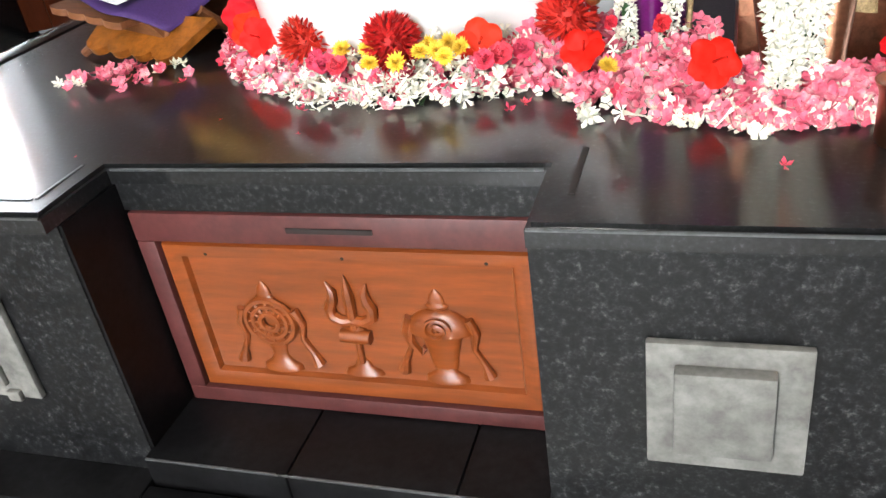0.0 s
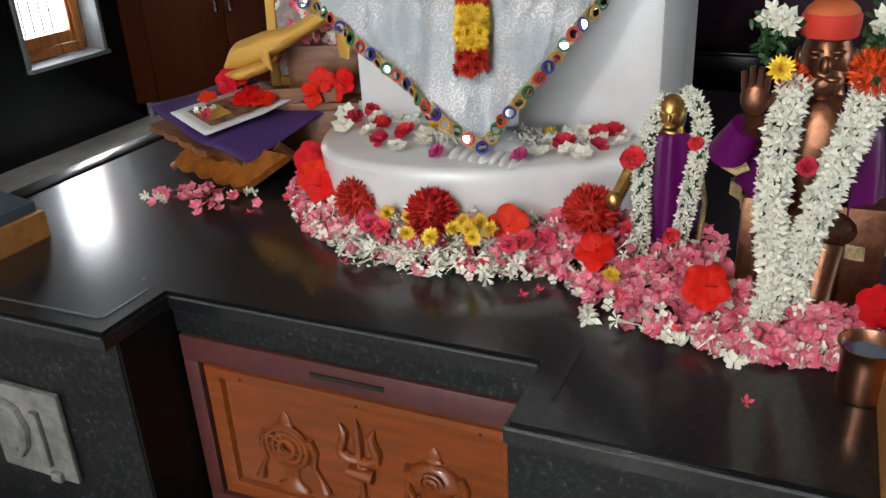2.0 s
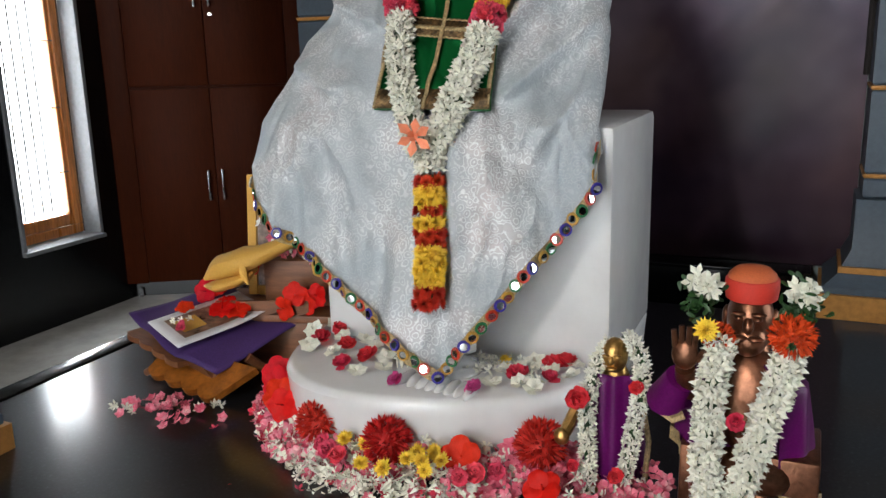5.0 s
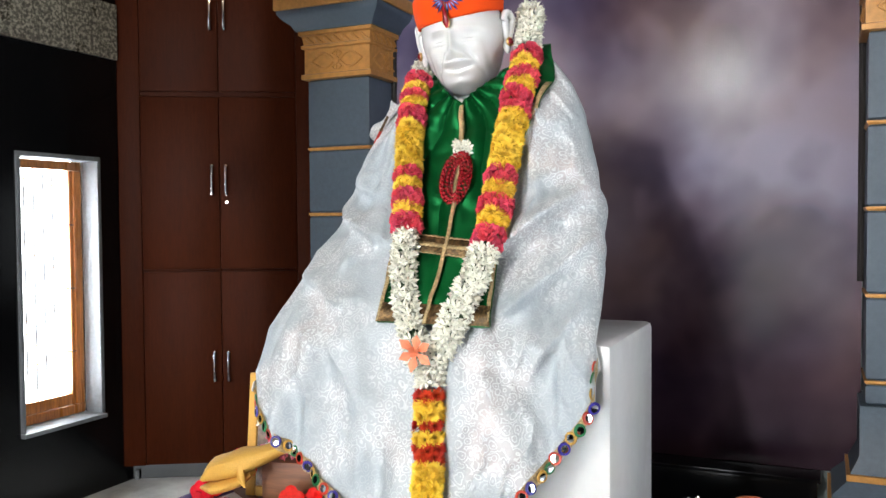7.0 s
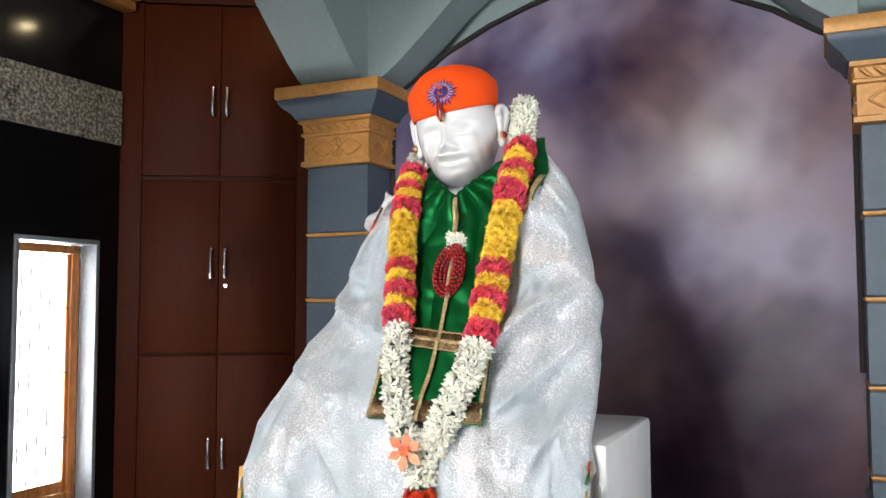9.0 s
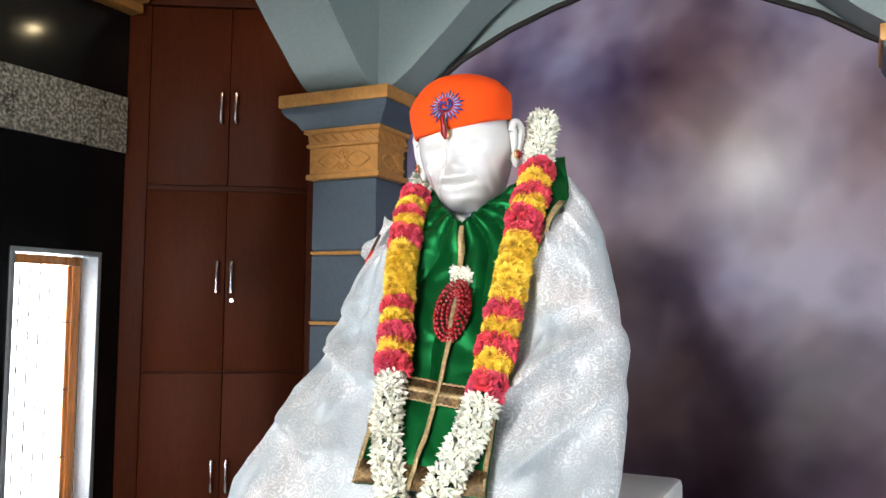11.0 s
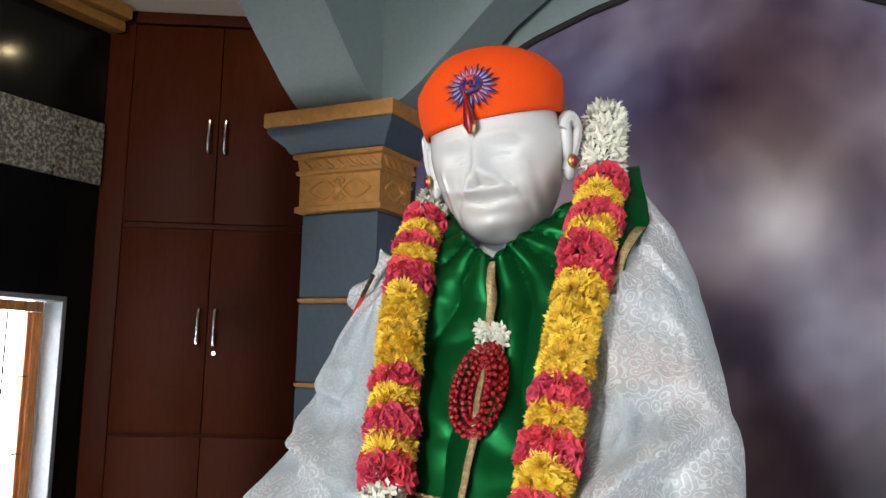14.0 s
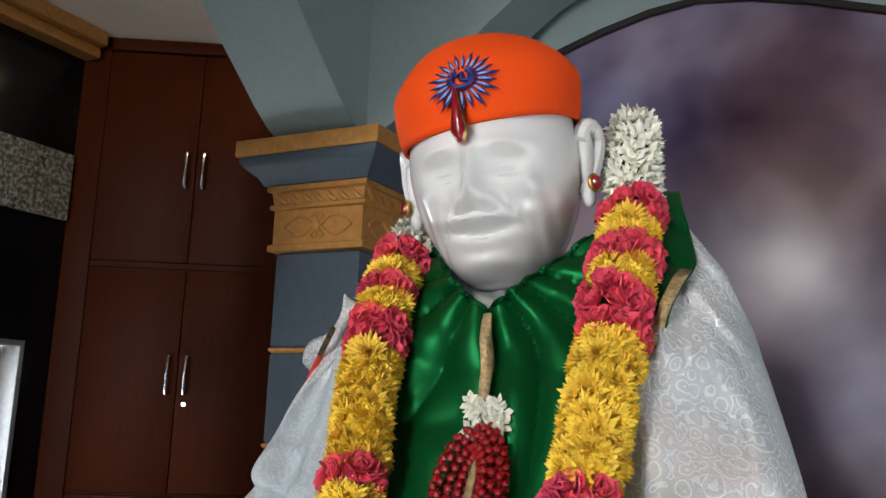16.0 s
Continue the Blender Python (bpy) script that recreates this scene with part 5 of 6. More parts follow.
# bead pendant over the robe
pend = thing("bead_pendant", "looped pendant of dark red beads with white jasmine on the robe", "pendant")
PC = Vector((-0.492, 0, 1.492))
bead = template("bead", (lambda b: (bmesh.ops.create_icosphere(b, subdivisions=1, radius=0.0044), b)[1])(bmesh.new()), GEM)
for i in range(54):
    a = 2 * math.pi * i / 54
    for q in range(5):
        ph = q * 1.2566 + i * 0.63
        r_ = 0.0135 * math.cos(ph)
        x = PC.x + (0.0215 + r_ * 0.95) * math.sin(a)
        z = PC.z + (0.043 + r_) * math.cos(a)
        y = robe_point(max(0, min(1, (x + 0.63) / 0.28)), PC.z).y + (1.478 - z) * -0.45 - 0.02 - 0.012 * math.sin(ph)
        piece("bead", bead, pend, Matrix.Translation((x, y, z)))
for i in range(14):
    x, z = PC.x + random.uniform(-0.02, 0.02), PC.z + 0.062 + random.uniform(-0.012, 0.018)
    piece("jasmine", random.choice(TUB_S), pend, face_to((x, robe_point(0.5, z).y - 0.018, z), (random.uniform(-0.6, 0.6), -1, random.uniform(-0.4, 0.6)), scale=1.15), "white jasmine flower")

# ---- flowers lying round and on the plinth ----


FRONT = [(-0.9, 1.39), (-0.8, 1.27), (-0.68, 1.2), (-0.47, 1.14), (-0.33, 1.175), (-0.26, 1.2), (-0.17, 1.125), (-0.06, 1.055), (0.02, 1.03), (0.1, 1.035), (0.18, 1.06), (0.25, 1.12)]
BACK = [(-0.9, 1.47), (-0.8, 1.4), (-0.68, 1.31), (-0.47, 1.29), (-0.33, 1.31), (-0.22, 1.37), (-0.12, 1.4), (-0.03, 1.37), (0.05, 1.25), (0.1, 1.2), (0.17, 1.16), (0.25, 1.19)]


def scatter(n, size, x0, x1, edge, seed, kind):
    """Many loose blossoms heaped between the two edges, joined into one mesh; edge 1 keeps to the front rim."""
    rnd = random.Random(seed)
    vs, fs = [], []
    made = 0
    while made < n:
        x = rnd.uniform(x0, x1)
        f = rnd.random() ** (1 + edge)
        y0, y1 = curve1(FRONT, x), curve1(BACK, x)
        y = y0 + (y1 - y0) * f + rnd.gauss(0, 0.006)
        h = T + 0.004 + 0.055 * min(1, f * 1.3) ** 0.7 * rnd.random() ** 0.45 * (1 if x < 0.0 else 0.6)
        q = face_to((x, y, h), (rnd.gauss(0, 0.5), rnd.gauss(-0.4, 0.5), 0.8), rnd.uniform(0, 6.28), rnd.uniform(0.75, 1.2) * size)
        if kind == "star":
            pet, cup = 5, 0.35
            for i in range(pet):
                a = 2 * math.pi * i / pet + rnd.uniform(-0.2, 0.2)
                c, s = math.cos(a), math.sin(a)
                k = len(vs)
                for u, w in ((0.05, 0), (0.6, -0.42), (1.0, -0.12), (1.0, 0.12), (0.6, 0.42)):
                    vs.append(q @ Vector((u * c - w * s, u * s + w * c, cup * u * u + 0.2 * abs(w))))
                fs.append(tuple(range(k, k + 5)))
        else:
            k = len(vs)
            ln = 2.6
            for u, w in ((0, 0.12), (0.6, 0.2), (1.0, 0.5)):
                for a in range(4):
                    vs.append(q @ Vector((u * ln, 0.32 * w * 2 * math.cos(a * 1.571), 0.32 * w * 2 * math.sin(a * 1.571))))
            for r_ in range(2):
                for a in range(4):
                    fs.append((k + r_ * 4 + a, k + r_ * 4 + (a + 1) % 4, k + r_ * 4 + 4 + (a + 1) % 4, k + r_ * 4 + 4 + a))
            e = len(vs)
            for a in range(5):
                b_ = a * 1.2566
                o = Vector((ln, 0, 0))
                vs.extend([q @ o, q @ (o + Vector((0.5, 0.7 * math.cos(b_ - 0.35), 0.7 * math.sin(b_ - 0.35)))), q @ (o + Vector((0.35, 1.1 * math.cos(b_), 1.1 * math.sin(b_)))),
                           q @ (o + Vector((0.5, 0.7 * math.cos(b_ + 0.35), 0.7 * math.sin(b_ + 0.35))))])
                fs.append((e + a * 4, e + a * 4 + 1, e + a * 4 + 2, e + a * 4 + 3))
        made += 1
    me = bpy.data.meshes.new("petals")
    me.from_pydata([tuple(v) for v in vs], [], fs)
    return me


def heap(name, me, mat, label):
    me.materials.append(mat)
    return tagged(new(name, me), label, "flowers", kind="stuff")


def join(*meshes):
    vs, fs = [], []
    for me in meshes:
        k = len(vs)
        vs += [tuple(v.co) for v in me.vertices]
        fs += [tuple(i + k for i in p.vertices) for p in me.polygons]
    out = bpy.data.meshes.new("petals")
    out.from_pydata(vs, [], fs)
    return out


heap("pink_blossoms", join(scatter(420, 0.0135, -0.9, -0.62, 0.0, 1, "star"), scatter(170, 0.0135, -0.62, -0.28, 0.0, 2, "star"), scatter(820, 0.0135, -0.3, 0.26, 0.0, 3, "star")), PINK_FL,
     "heap of pink blossoms round the marble plinth")
heap("white_blossoms", join(scatter(210, 0.011, -0.9, -0.6, 0.7, 4, "star"), scatter(240, 0.011, -0.66, -0.3, 0.2, 5, "star"), scatter(220, 0.011, -0.3, 0.26, 0.9, 6, "star"), scatter(240, 0.014, -0.68, -0.3, 0.3, 7, "bud"), scatter(14, 0.014, -0.2, 0.2, 0.9, 8, "bud")), WHITE_FL,
     "white tuberose blossoms and buds scattered in the heap")
heap("red_petals", join(scatter(60, 0.015, -0.9, -0.3, 0.0, 9, "star"), scatter(30, 0.013, -0.4, 0.2, 0.0, 10, "star")), ROSE_D, "crimson petals among the heaped blossoms")
heap("green_stems", scatter(40, 0.008, -0.7, -0.2, 0.3, 11, "bud"), LEAF, "green stems and sepals among the heaped blossoms")


def lay(name, meshes, spots, z, label, group, size=1.0, lean=(0.1, -0.75, 0.7), jitter=0.35):
    for x, y in spots:
        o = tagged(new(name, random.choice(meshes)), label, "flower", group)
        d = Vector(lean) + Vector([random.uniform(-jitter, jitter) for _ in range(3)])
        o.matrix_basis = face_to((x, y, z), d, scale=size * random.uniform(0.92, 1.08))


lay("hibiscus", HIB, [(-0.35, 1.245), (0.0, 1.12), (0.235, 1.125), (-0.18, 1.19)], T + 0.062, "scarlet hibiscus flower lying on the heaped blossoms", "hibiscus flowers", 0.76)
lay("hibiscus", HIB, [(-0.85, 1.405), (-0.80, 1.345), (-0.765, 1.305), (-0.875, 1.45)], T + 0.072, "scarlet hibiscus flower against the plinth", "hibiscus flowers", 0.75)
lay("marigold", POM, [(-0.655, 1.262), (-0.49, 1.232), (-0.222, 1.315)], T + 0.075, "dark red spiky double flower against the plinth", "double flowers", 1.0)
lay("chrysanthemum", MUM, [(-0.53, 1.222), (-0.425, 1.225), (-0.575, 1.225), (-0.385, 1.17), (-0.43, 1.195), (-0.37, 1.21), (-0.135, 1.1), (-0.455, 1.15), (-0.5, 1.15), (-0.405, 1.2), (-0.395, 1.235)], T + 0.068,
    "small yellow chrysanthemum in the heaped blossoms", "loose chrysanthemums", 0.85)
lay("rose", ROSE, [(-0.62, 1.225), (-0.60, 1.205), (-0.57, 1.19), (-0.31, 1.22), (-0.28, 1.24), (-0.33, 1.2)], T + 0.05, "pink rose in the heaped blossoms", "loose roses", 1.0)
TOP = T + 0.158
lay("rose", ROSE_R, [(-0.765, 1.46), (-0.755, 1.53), (-0.689, 1.44), (-0.645, 1.345), (-0.614, 1.40), (-0.6, 1.5), (-0.297, 1.411), (-0.235, 1.41), (-0.228, 1.5), (-0.25, 1.48)], TOP + 0.004,
    "small crimson rose head on the marble plinth", "rose heads on the plinth", 1.35, (0, -0.4, 1))
lay("rose", [template("rose", rose_flower(0.019), MAG_FL)], [(-0.508, 1.312), (-0.353, 1.325)], TOP + 0.002, "magenta rose head on the marble plinth", "rose heads on the plinth", 1.0, (0, -0.5, 1))
WB = [template("jasmine", star_flower(0.019, 0.0, 6, 0.2, 0.2, 0.95), WHITE_FL) for _ in range(3)]
lay("jasmine", WB, [(-0.815, 1.51), (-0.70, 1.40), (-0.6, 1.325), (-0.674, 1.489), (-0.55, 1.46), (-0.56, 1.36), (-0.28, 1.372), (-0.333, 1.36), (-0.288, 1.49), (-0.73, 1.49), (-0.77, 1.42), (-0.625, 1.45), (-0.2, 1.44), (-0.79, 1.56), (-0.64, 1.53), (-0.71, 1.56), (-0.66, 1.37), (-0.58, 1.41), (-0.3, 1.44), (-0.25, 1.36), (-0.24, 1.45), (-0.21, 1.5), (-0.33, 1.42)], TOP + 0.004,
    "white star-shaped jasmine blossom on the marble plinth", "jasmine on the plinth", 1.25, (0, -0.3, 1))
lay("jasmine", TUB, [(-0.4 + 0.021 * (i % 8), 1.40 + 0.018 * (i % 5) + 0.012 * (i % 3)) for i in range(26)] + [(-0.55 + 0.011 * (i % 4), 1.40 + 0.012 * (i % 3)) for i in range(10)], TOP + 0.006,
    "cream tuberose blossom on the marble plinth", "tuberose on the plinth", 1.0, (0, -0.2, 1), 0.6)
lay("chrysanthemum", MUM_S, [(-0.575, 1.45), (-0.345, 1.47)], TOP + 0.004, "small yellow chrysanthemum on the marble plinth", "yellow flowers on the plinth", 1.15, (0, -0.4, 1))

# petals dropped on the slab
rnd = random.Random(21)
pet = bmesh.new()
for _ in range(46):
    x, y = -1.1 + rnd.gauss(0, 0.055), 1.315 + rnd.gauss(0, 0.03)
    m = face_to((x, y, T + 0.006 + abs(rnd.gauss(0, 0.008))), (rnd.gauss(0, 0.5), rnd.gauss(-0.3, 0.5), 0.9), rnd.uniform(0, 6))
    for i in range(5):
        thin_petal(pet, m @ R(i * 1.2566, "Z"), 0.013, 0.011, 0.3)
tagged(mesh_object("pink_blossoms", pet, PINK_FL, False), "small scatter of pink blossoms before the book stand", "flowers", kind="stuff")
lay("jasmine", TUB, [(-1.18, 1.29), (-1.15, 1.28), (-1.21, 1.285), (-1.0, 1.37), (-1.02, 1.345), (-0.985, 1.375)], T + 0.008, "fallen tuberose blossom on the black slab", "fallen tuberose", 1.1, (0.4, -0.4, 0.8), 0.6)
lay("petal", [template("petal", star_flower(0.012, 0, 4), ROSE_FL)], [(0.08, 0.93), (-0.26, 1.135), (-0.93, 1.28), (-0.28, 1.115), (-0.62, 1.13)], T + 0.004, "single pink petal fallen on the black slab", "fallen petals", 1.0, (0.2, -0.3, 0.9))
lay("petal", [template("petal", star_flower(0.004, 0, 4), ROSE_D)], [(-0.585, 1.04), (-0.93, 0.965), (-0.75, 1.1)], T + 0.003, "tiny crimson petal fallen on the black slab", "fallen petals", 1.0, (0, 0, 1))
lay("tuberose", TUB_BIG, [(-0.16, 1.065), (-0.165, 1.075), (-0.17, 1.085)], T + 0.01, "fallen white tuberose on the black slab", "fallen tuberose", 1.2, (0.5, -0.7, 0.3))

# ---- gilded statuette ----


def figure(name, bm, mat, label):
    return tagged(mesh_object(name, bm, mat), label, "statuette")


bm = bmesh.new()
ellipsoid(bm, (-0.098, 1.335, 0.797), (0.023, 0.026, 0.031))
ellipsoid(bm, (-0.098, 1.309, 0.795), (0.0045, 0.006, 0.008))
for s in (-1, 1):
    ellipsoid(bm, (-0.098 + s * 0.009, 1.311, 0.803), (0.007, 0.005, 0.0025))
ellipsoid(bm, (-0.098, 1.312, 0.78), (0.01, 0.006, 0.004))
ellipsoid(bm, (-0.099, 1.35, 0.70), (0.033, 0.03, 0.085))
lathe([(0.055, 0), (0.055, 0.02), (0.042, 0.03), (0.034, 0.16), (0.02, 0.2)], 24, Matrix.Translation((-0.1, 1.345, T + 0.012)), bm)
tube([(-0.14, 1.34, 0.72), (-0.16, 1.32, 0.69), (-0.172, 1.29, 0.66)], [0.014, 0.012, 0.011], 8, bm)
ellipsoid(bm, (-0.176, 1.285, 0.655), (0.014, 0.012, 0.016))
figure("statuette", bm, BRASS, "small gilded standing statuette draped in purple silk")
bm = bmesh.new()
rows = []
for j in range(15):
    z = 0.565 + 0.205 * j / 14
    rows.append([bm.verts.new((-0.098 + (0.058 - 0.018 * j / 14) * math.sin(a) * (1 + 0.05 * math.sin(9 * a)), 1.345 - (0.052 - 0.01 * j / 14) * math.cos(a) * (1 + 0.05 * math.sin(9 * a)), z)) for a in np.linspace(-1.9, 1.9, 40)])
for a, b_ in zip(rows, rows[1:]):
    for i in range(39):
        bm.faces.new((a[i], a[i + 1], b_[i + 1], b_[i]))
o_ = tagged(mesh_object("silk_drape", bm, PURPLE), "purple silk drape round the gilded statuette", "drape")
o_.modifiers.new("thickness", "SOLIDIFY").thickness = 0.003
part("gold_border", tube([(-0.04, 1.325, 0.56), (-0.035, 1.33, 0.65), (-0.055, 1.335, 0.75)], 0.005, 6), LACE, o_, "gold woven edge")
ga = thing("garland", "small white tuberose garland with red roses on the gilded statuette", "garland")
strand(ga, [(-0.105, 1.345, 0.818), (-0.122, 1.32, 0.79), (-0.131, 1.295, 0.735), (-0.13, 1.283, 0.665), (-0.125, 1.275, 0.6), (-0.13, 1.265, 0.558)], [("tuberose", TUB_S, 1, 0.012, 0.014, 1.0)], 0.0135)
strand(ga, [(-0.085, 1.36, 0.822), (-0.058, 1.325, 0.815), (-0.044, 1.3, 0.775), (-0.052, 1.288, 0.69), (-0.064, 1.278, 0.61), (-0.073, 1.265, 0.555)], [("tuberose", TUB_S, 1, 0.012, 0.014, 1.0)], 0.0135)
for p, sc in (((-0.147, 1.275, 0.735), 1.3), ((-0.148, 1.255, 0.62), 0.7), ((-0.05, 1.285, 0.765), 0.8), ((-0.075, 1.255, 0.615), 0.9)):
    piece("rose", ROSE_R[0], ga, face_to(p, (0.2, -1, 0.3), scale=sc), "small red rose")

# ---- copper seated statue ----
CS = Vector((0.125, 1.27, 0))
bm = bmesh.new()
ellipsoid(bm, (0.116, 1.275, 0.93), (0.036, 0.042, 0.05))
ellipsoid(bm, (0.116, 1.235, 0.926), (0.009, 0.012, 0.014))
ellipsoid(bm, (0.116, 1.256, 0.9), (0.029, 0.03, 0.03))
for s in (-1, 1):
    ellipsoid(bm, (0.116 + s * 0.014, 1.238, 0.937), (0.007, 0.006, 0.004))
    ellipsoid(bm, (0.116 + s * 0.015, 1.238, 0.945), (0.012, 0.007, 0.0035))
    ellipsoid(bm, (0.116 + s * 0.012, 1.228, 0.908), (0.013, 0.008, 0.0045))
ellipsoid(bm, (0.12, 1.29, 0.86), (0.03, 0.032, 0.045))
ellipsoid(bm, (0.122, 1.275, 0.78), (0.068, 0.05, 0.1))
for s in (-1, 1):
    ellipsoid(bm, (0.116 + s * 0.037, 1.285, 0.925), (0.007, 0.012, 0.018))
ellipsoid(bm, (0.12, 1.26, 0.675), (0.085, 0.075, 0.045))
tube([(0.075, 1.2, 0.67), (0.08, 1.185, 0.6), (0.085, 1.18, 0.56)], [0.034, 0.028, 0.026], 12, bm)
tube([(0.15, 1.21, 0.66), (0.145, 1.19, 0.6), (0.142, 1.18, 0.56)], [0.03, 0.026, 0.026], 12, bm)
# raised forearm with an open palm, plain
tube([(0.04, 1.27, 0.79), (0.03, 1.235, 0.81), (0.027, 1.21, 0.855)], [0.022, 0.02, 0.016], 10, bm)
ellipsoid(bm, (0.027, 1.203, 0.88), (0.021, 0.011, 0.026))
for k, (dx, l) in enumerate(((-0.015, 0.028), (-0.005, 0.036), (0.005, 0.035), (0.014, 0.028))):
    tube([(0.027 + dx, 1.201, 0.893), (0.027 + dx * 1.2, 1.198, 0.893 + l)], [0.0055, 0.0045], 8, bm)
tube([(0.045, 1.203, 0.872), (0.056, 1.2, 0.89)], [0.006, 0.005], 8, bm)
figure("statue", bm, BRONZE, "copper coloured seated statue with a raised palm, draped in purple")
seat2 = thing("copper_throne", "dull copper block seat under the copper statue", "seat")
part("block", boxes((0.022, 0.236, 1.225, 1.37, T + 0.001, 0.715), bevel=0.006), BRONZE, seat2)
part("base_plate", boxes((0.04, 0.21, 1.14, 1.244, T + 0.001, T + 0.018), bevel=0.004), COPPER, seat2)
capb = tagged(mesh_object("orange_cap", lathe([(0.0385, 0.0), (0.0415, 0.01), (0.039, 0.021), (0.028, 0.031), (0.01, 0.035)], 28, Matrix.Translation((0.116, 1.275, 0.981)) @ Matrix.Diagonal((0.93, 1, 0.95, 1))), ORANGE_P),
              "pale orange cap with a red band on the copper statue", "cap")
part("band", lathe([(0.04, -0.02), (0.0425, -0.018), (0.0445, 0.0), (0.0442, 0.013), (0.042, 0.016)], 28, Matrix.Translation((0.116, 1.275, 0.98)) @ Matrix.Diagonal((0.93, 1, 0.95, 1))), RED_C, capb, "red band")
bm = bmesh.new()
rows = []
for j in range(25):
    v = j / 24
    z = 0.86 - 0.21 * v
    row = []
    for i in range(49):
        a = -2.6 + 5.2 * i / 48
        flare = (0.045 + 0.035 * min(1, v * 6)) + 0.035 * v ** 0.7
        r_ = 1 + 0.05 * math.sin(11 * a + 5 * v) * v
        x = 0.12 + flare * math.sin(a) * r_
        y = 1.29 - (0.058 + 0.03 * v) * math.cos(a) * r_ + (0.03 if abs(a) < 0.5 else 0)
        row.append(bm.verts.new((x, y, z - 0.03 * max(0, math.sin(a)) * v + 0.05 * max(0, -math.sin(a)) * v)))
    rows.append(row)
for a, b_ in zip(rows, rows[1:]):
    for i in range(48):
        bm.faces.new((a[i], a[i + 1], b_[i + 1], b_[i]))
rim_pts = [v.co.copy() for v in rows[-1]]
bm2 = bm
o_ = tagged(mesh_object("silk_drape", bm2, PURPLE), "purple silk shawl with gold edge round the copper statue", "drape")
o_.modifiers.new("thickness", "SOLIDIFY").thickness = 0.003
bm = bmesh.new()
ra = [bm.verts.new(p * 1.0 + Vector(((p.x - 0.12) * 0.03, (p.y - 1.295) * 0.03, 0.0))) for p in rim_pts]
rb = [bm.verts.new(p + Vector(((p.x - 0.12) * 0.02, (p.y - 1.295) * 0.02, 0.024))) for p in rim_pts]
for i in range(len(ra) - 1):
    bm.faces.new((ra[i], ra[i + 1], rb[i + 1], rb[i]))
part("gold_border", bm, LACE, o_, "gold woven border")
part("sleeve", tube([(0.05, 1.29, 0.84), (0.02, 1.26, 0.79), (-0.004, 1.245, 0.785), (0.02, 1.225, 0.83)], [0.03, 0.036, 0.034, 0.026], 14), PURPLE, o_, "purple sleeve over the raised forearm")
part("sleeve_hem", tube([(-0.012, 1.235, 0.765), (0.01, 1.225, 0.757), (0.026, 1.23, 0.765)], 0.008, 6), LACE, o_, "gold sleeve hem")
ga = thing("garland", "thick white tuberose garland with orange marigolds on the copper statue", "garland")
gl = [(0.085, 1.225, 0.885), (0.076, 1.205, 0.83), (0.072, 1.195, 0.76), (0.075, 1.18, 0.685), (0.09, 1.16, 0.612), (0.087, 1.135, 0.575), (0.081, 1.108, 0.556)]
gr = [(0.181, 1.225, 0.88), (0.167, 1.205, 0.829), (0.149, 1.195, 0.761), (0.13, 1.185, 0.688), (0.117, 1.18, 0.615), (0.121, 1.172, 0.58), (0.128, 1.165, 0.558)]
strand(ga, gl, [("tuberose", TUB_BIG, 1, 0.0155, 0.017, 1.0)], 0.021)
strand(ga, gr, [("tuberose", TUB_BIG, 1, 0.0155, 0.017, 1.0)], 0.021)
OM = template("marigold", pompom(0.03, 220, 0.5, 0.13), ORANGE_FL)
piece("marigold", OM, ga, face_to((0.18, 1.222, 0.9), (0.1, -1, 0.2), scale=1.1), "orange-red marigold")
piece("marigold", OM, ga, face_to((0.08, 1.228, 0.884), (0.2, -1, 0.2), scale=0.8), "orange-red marigold")
piece("chrysanthemum", MUM[1], ga, face_to((0.064, 1.19, 0.908), (0.1, -1, 0.3)), "yellow chrysanthemum")
piece("bud", template("bud", mum_flower(0.008, 3, 8, 0.3), LEAF), ga, face_to((0.18, 1.175, 0.902), (0.1, -1, 0.2)), "dark green flower heart")
for cx_ in (0.187, 0.052):
    for _ in range(9):
        piece("tuberose", random.choice(TUB_BIG), ga, face_to((cx_ + random.uniform(-0.015, 0.015), 1.235 + random.uniform(-0.01, 0.01), 0.963 + random.uniform(-0.012, 0.012)), (random.uniform(-0.5, 0.5), -1, random.uniform(0, 1)), scale=1.15))
piece("rose", ROSE_R[1], ga, face_to((0.113, 1.178, 0.778), (0.1, -1, 0.2), scale=0.95), "small red rose")
lf = bmesh.new()
rnd = random.Random(5)
for cx_ in (0.19, 0.05):
    for _ in range(120):
        petal(lf, face_to((cx_ + rnd.gauss(0, 0.012), 1.24 + rnd.gauss(0, 0.012), 0.942 + rnd.gauss(0, 0.015)), (rnd.gauss(0, 0.6), -0.8, rnd.gauss(0.2, 0.6)), rnd.uniform(0, 6)), 0.016, 0.007, 0.3)
part("leaves", lf, LEAF, ga, "dark green leaves")["kind"] = "stuff"

SH = Matrix.Translation((0.127, 1.25, T)) @ Matrix.Scale(0.945, 4) @ Matrix.Translation((-0.125, -1.25, -T))
for name in ("statue.001", "copper_throne", "orange_cap", "silk_drape.001"):
    ob = bpy.data.objects[name]
    ob.matrix_world = SH @ ob.matrix_basis

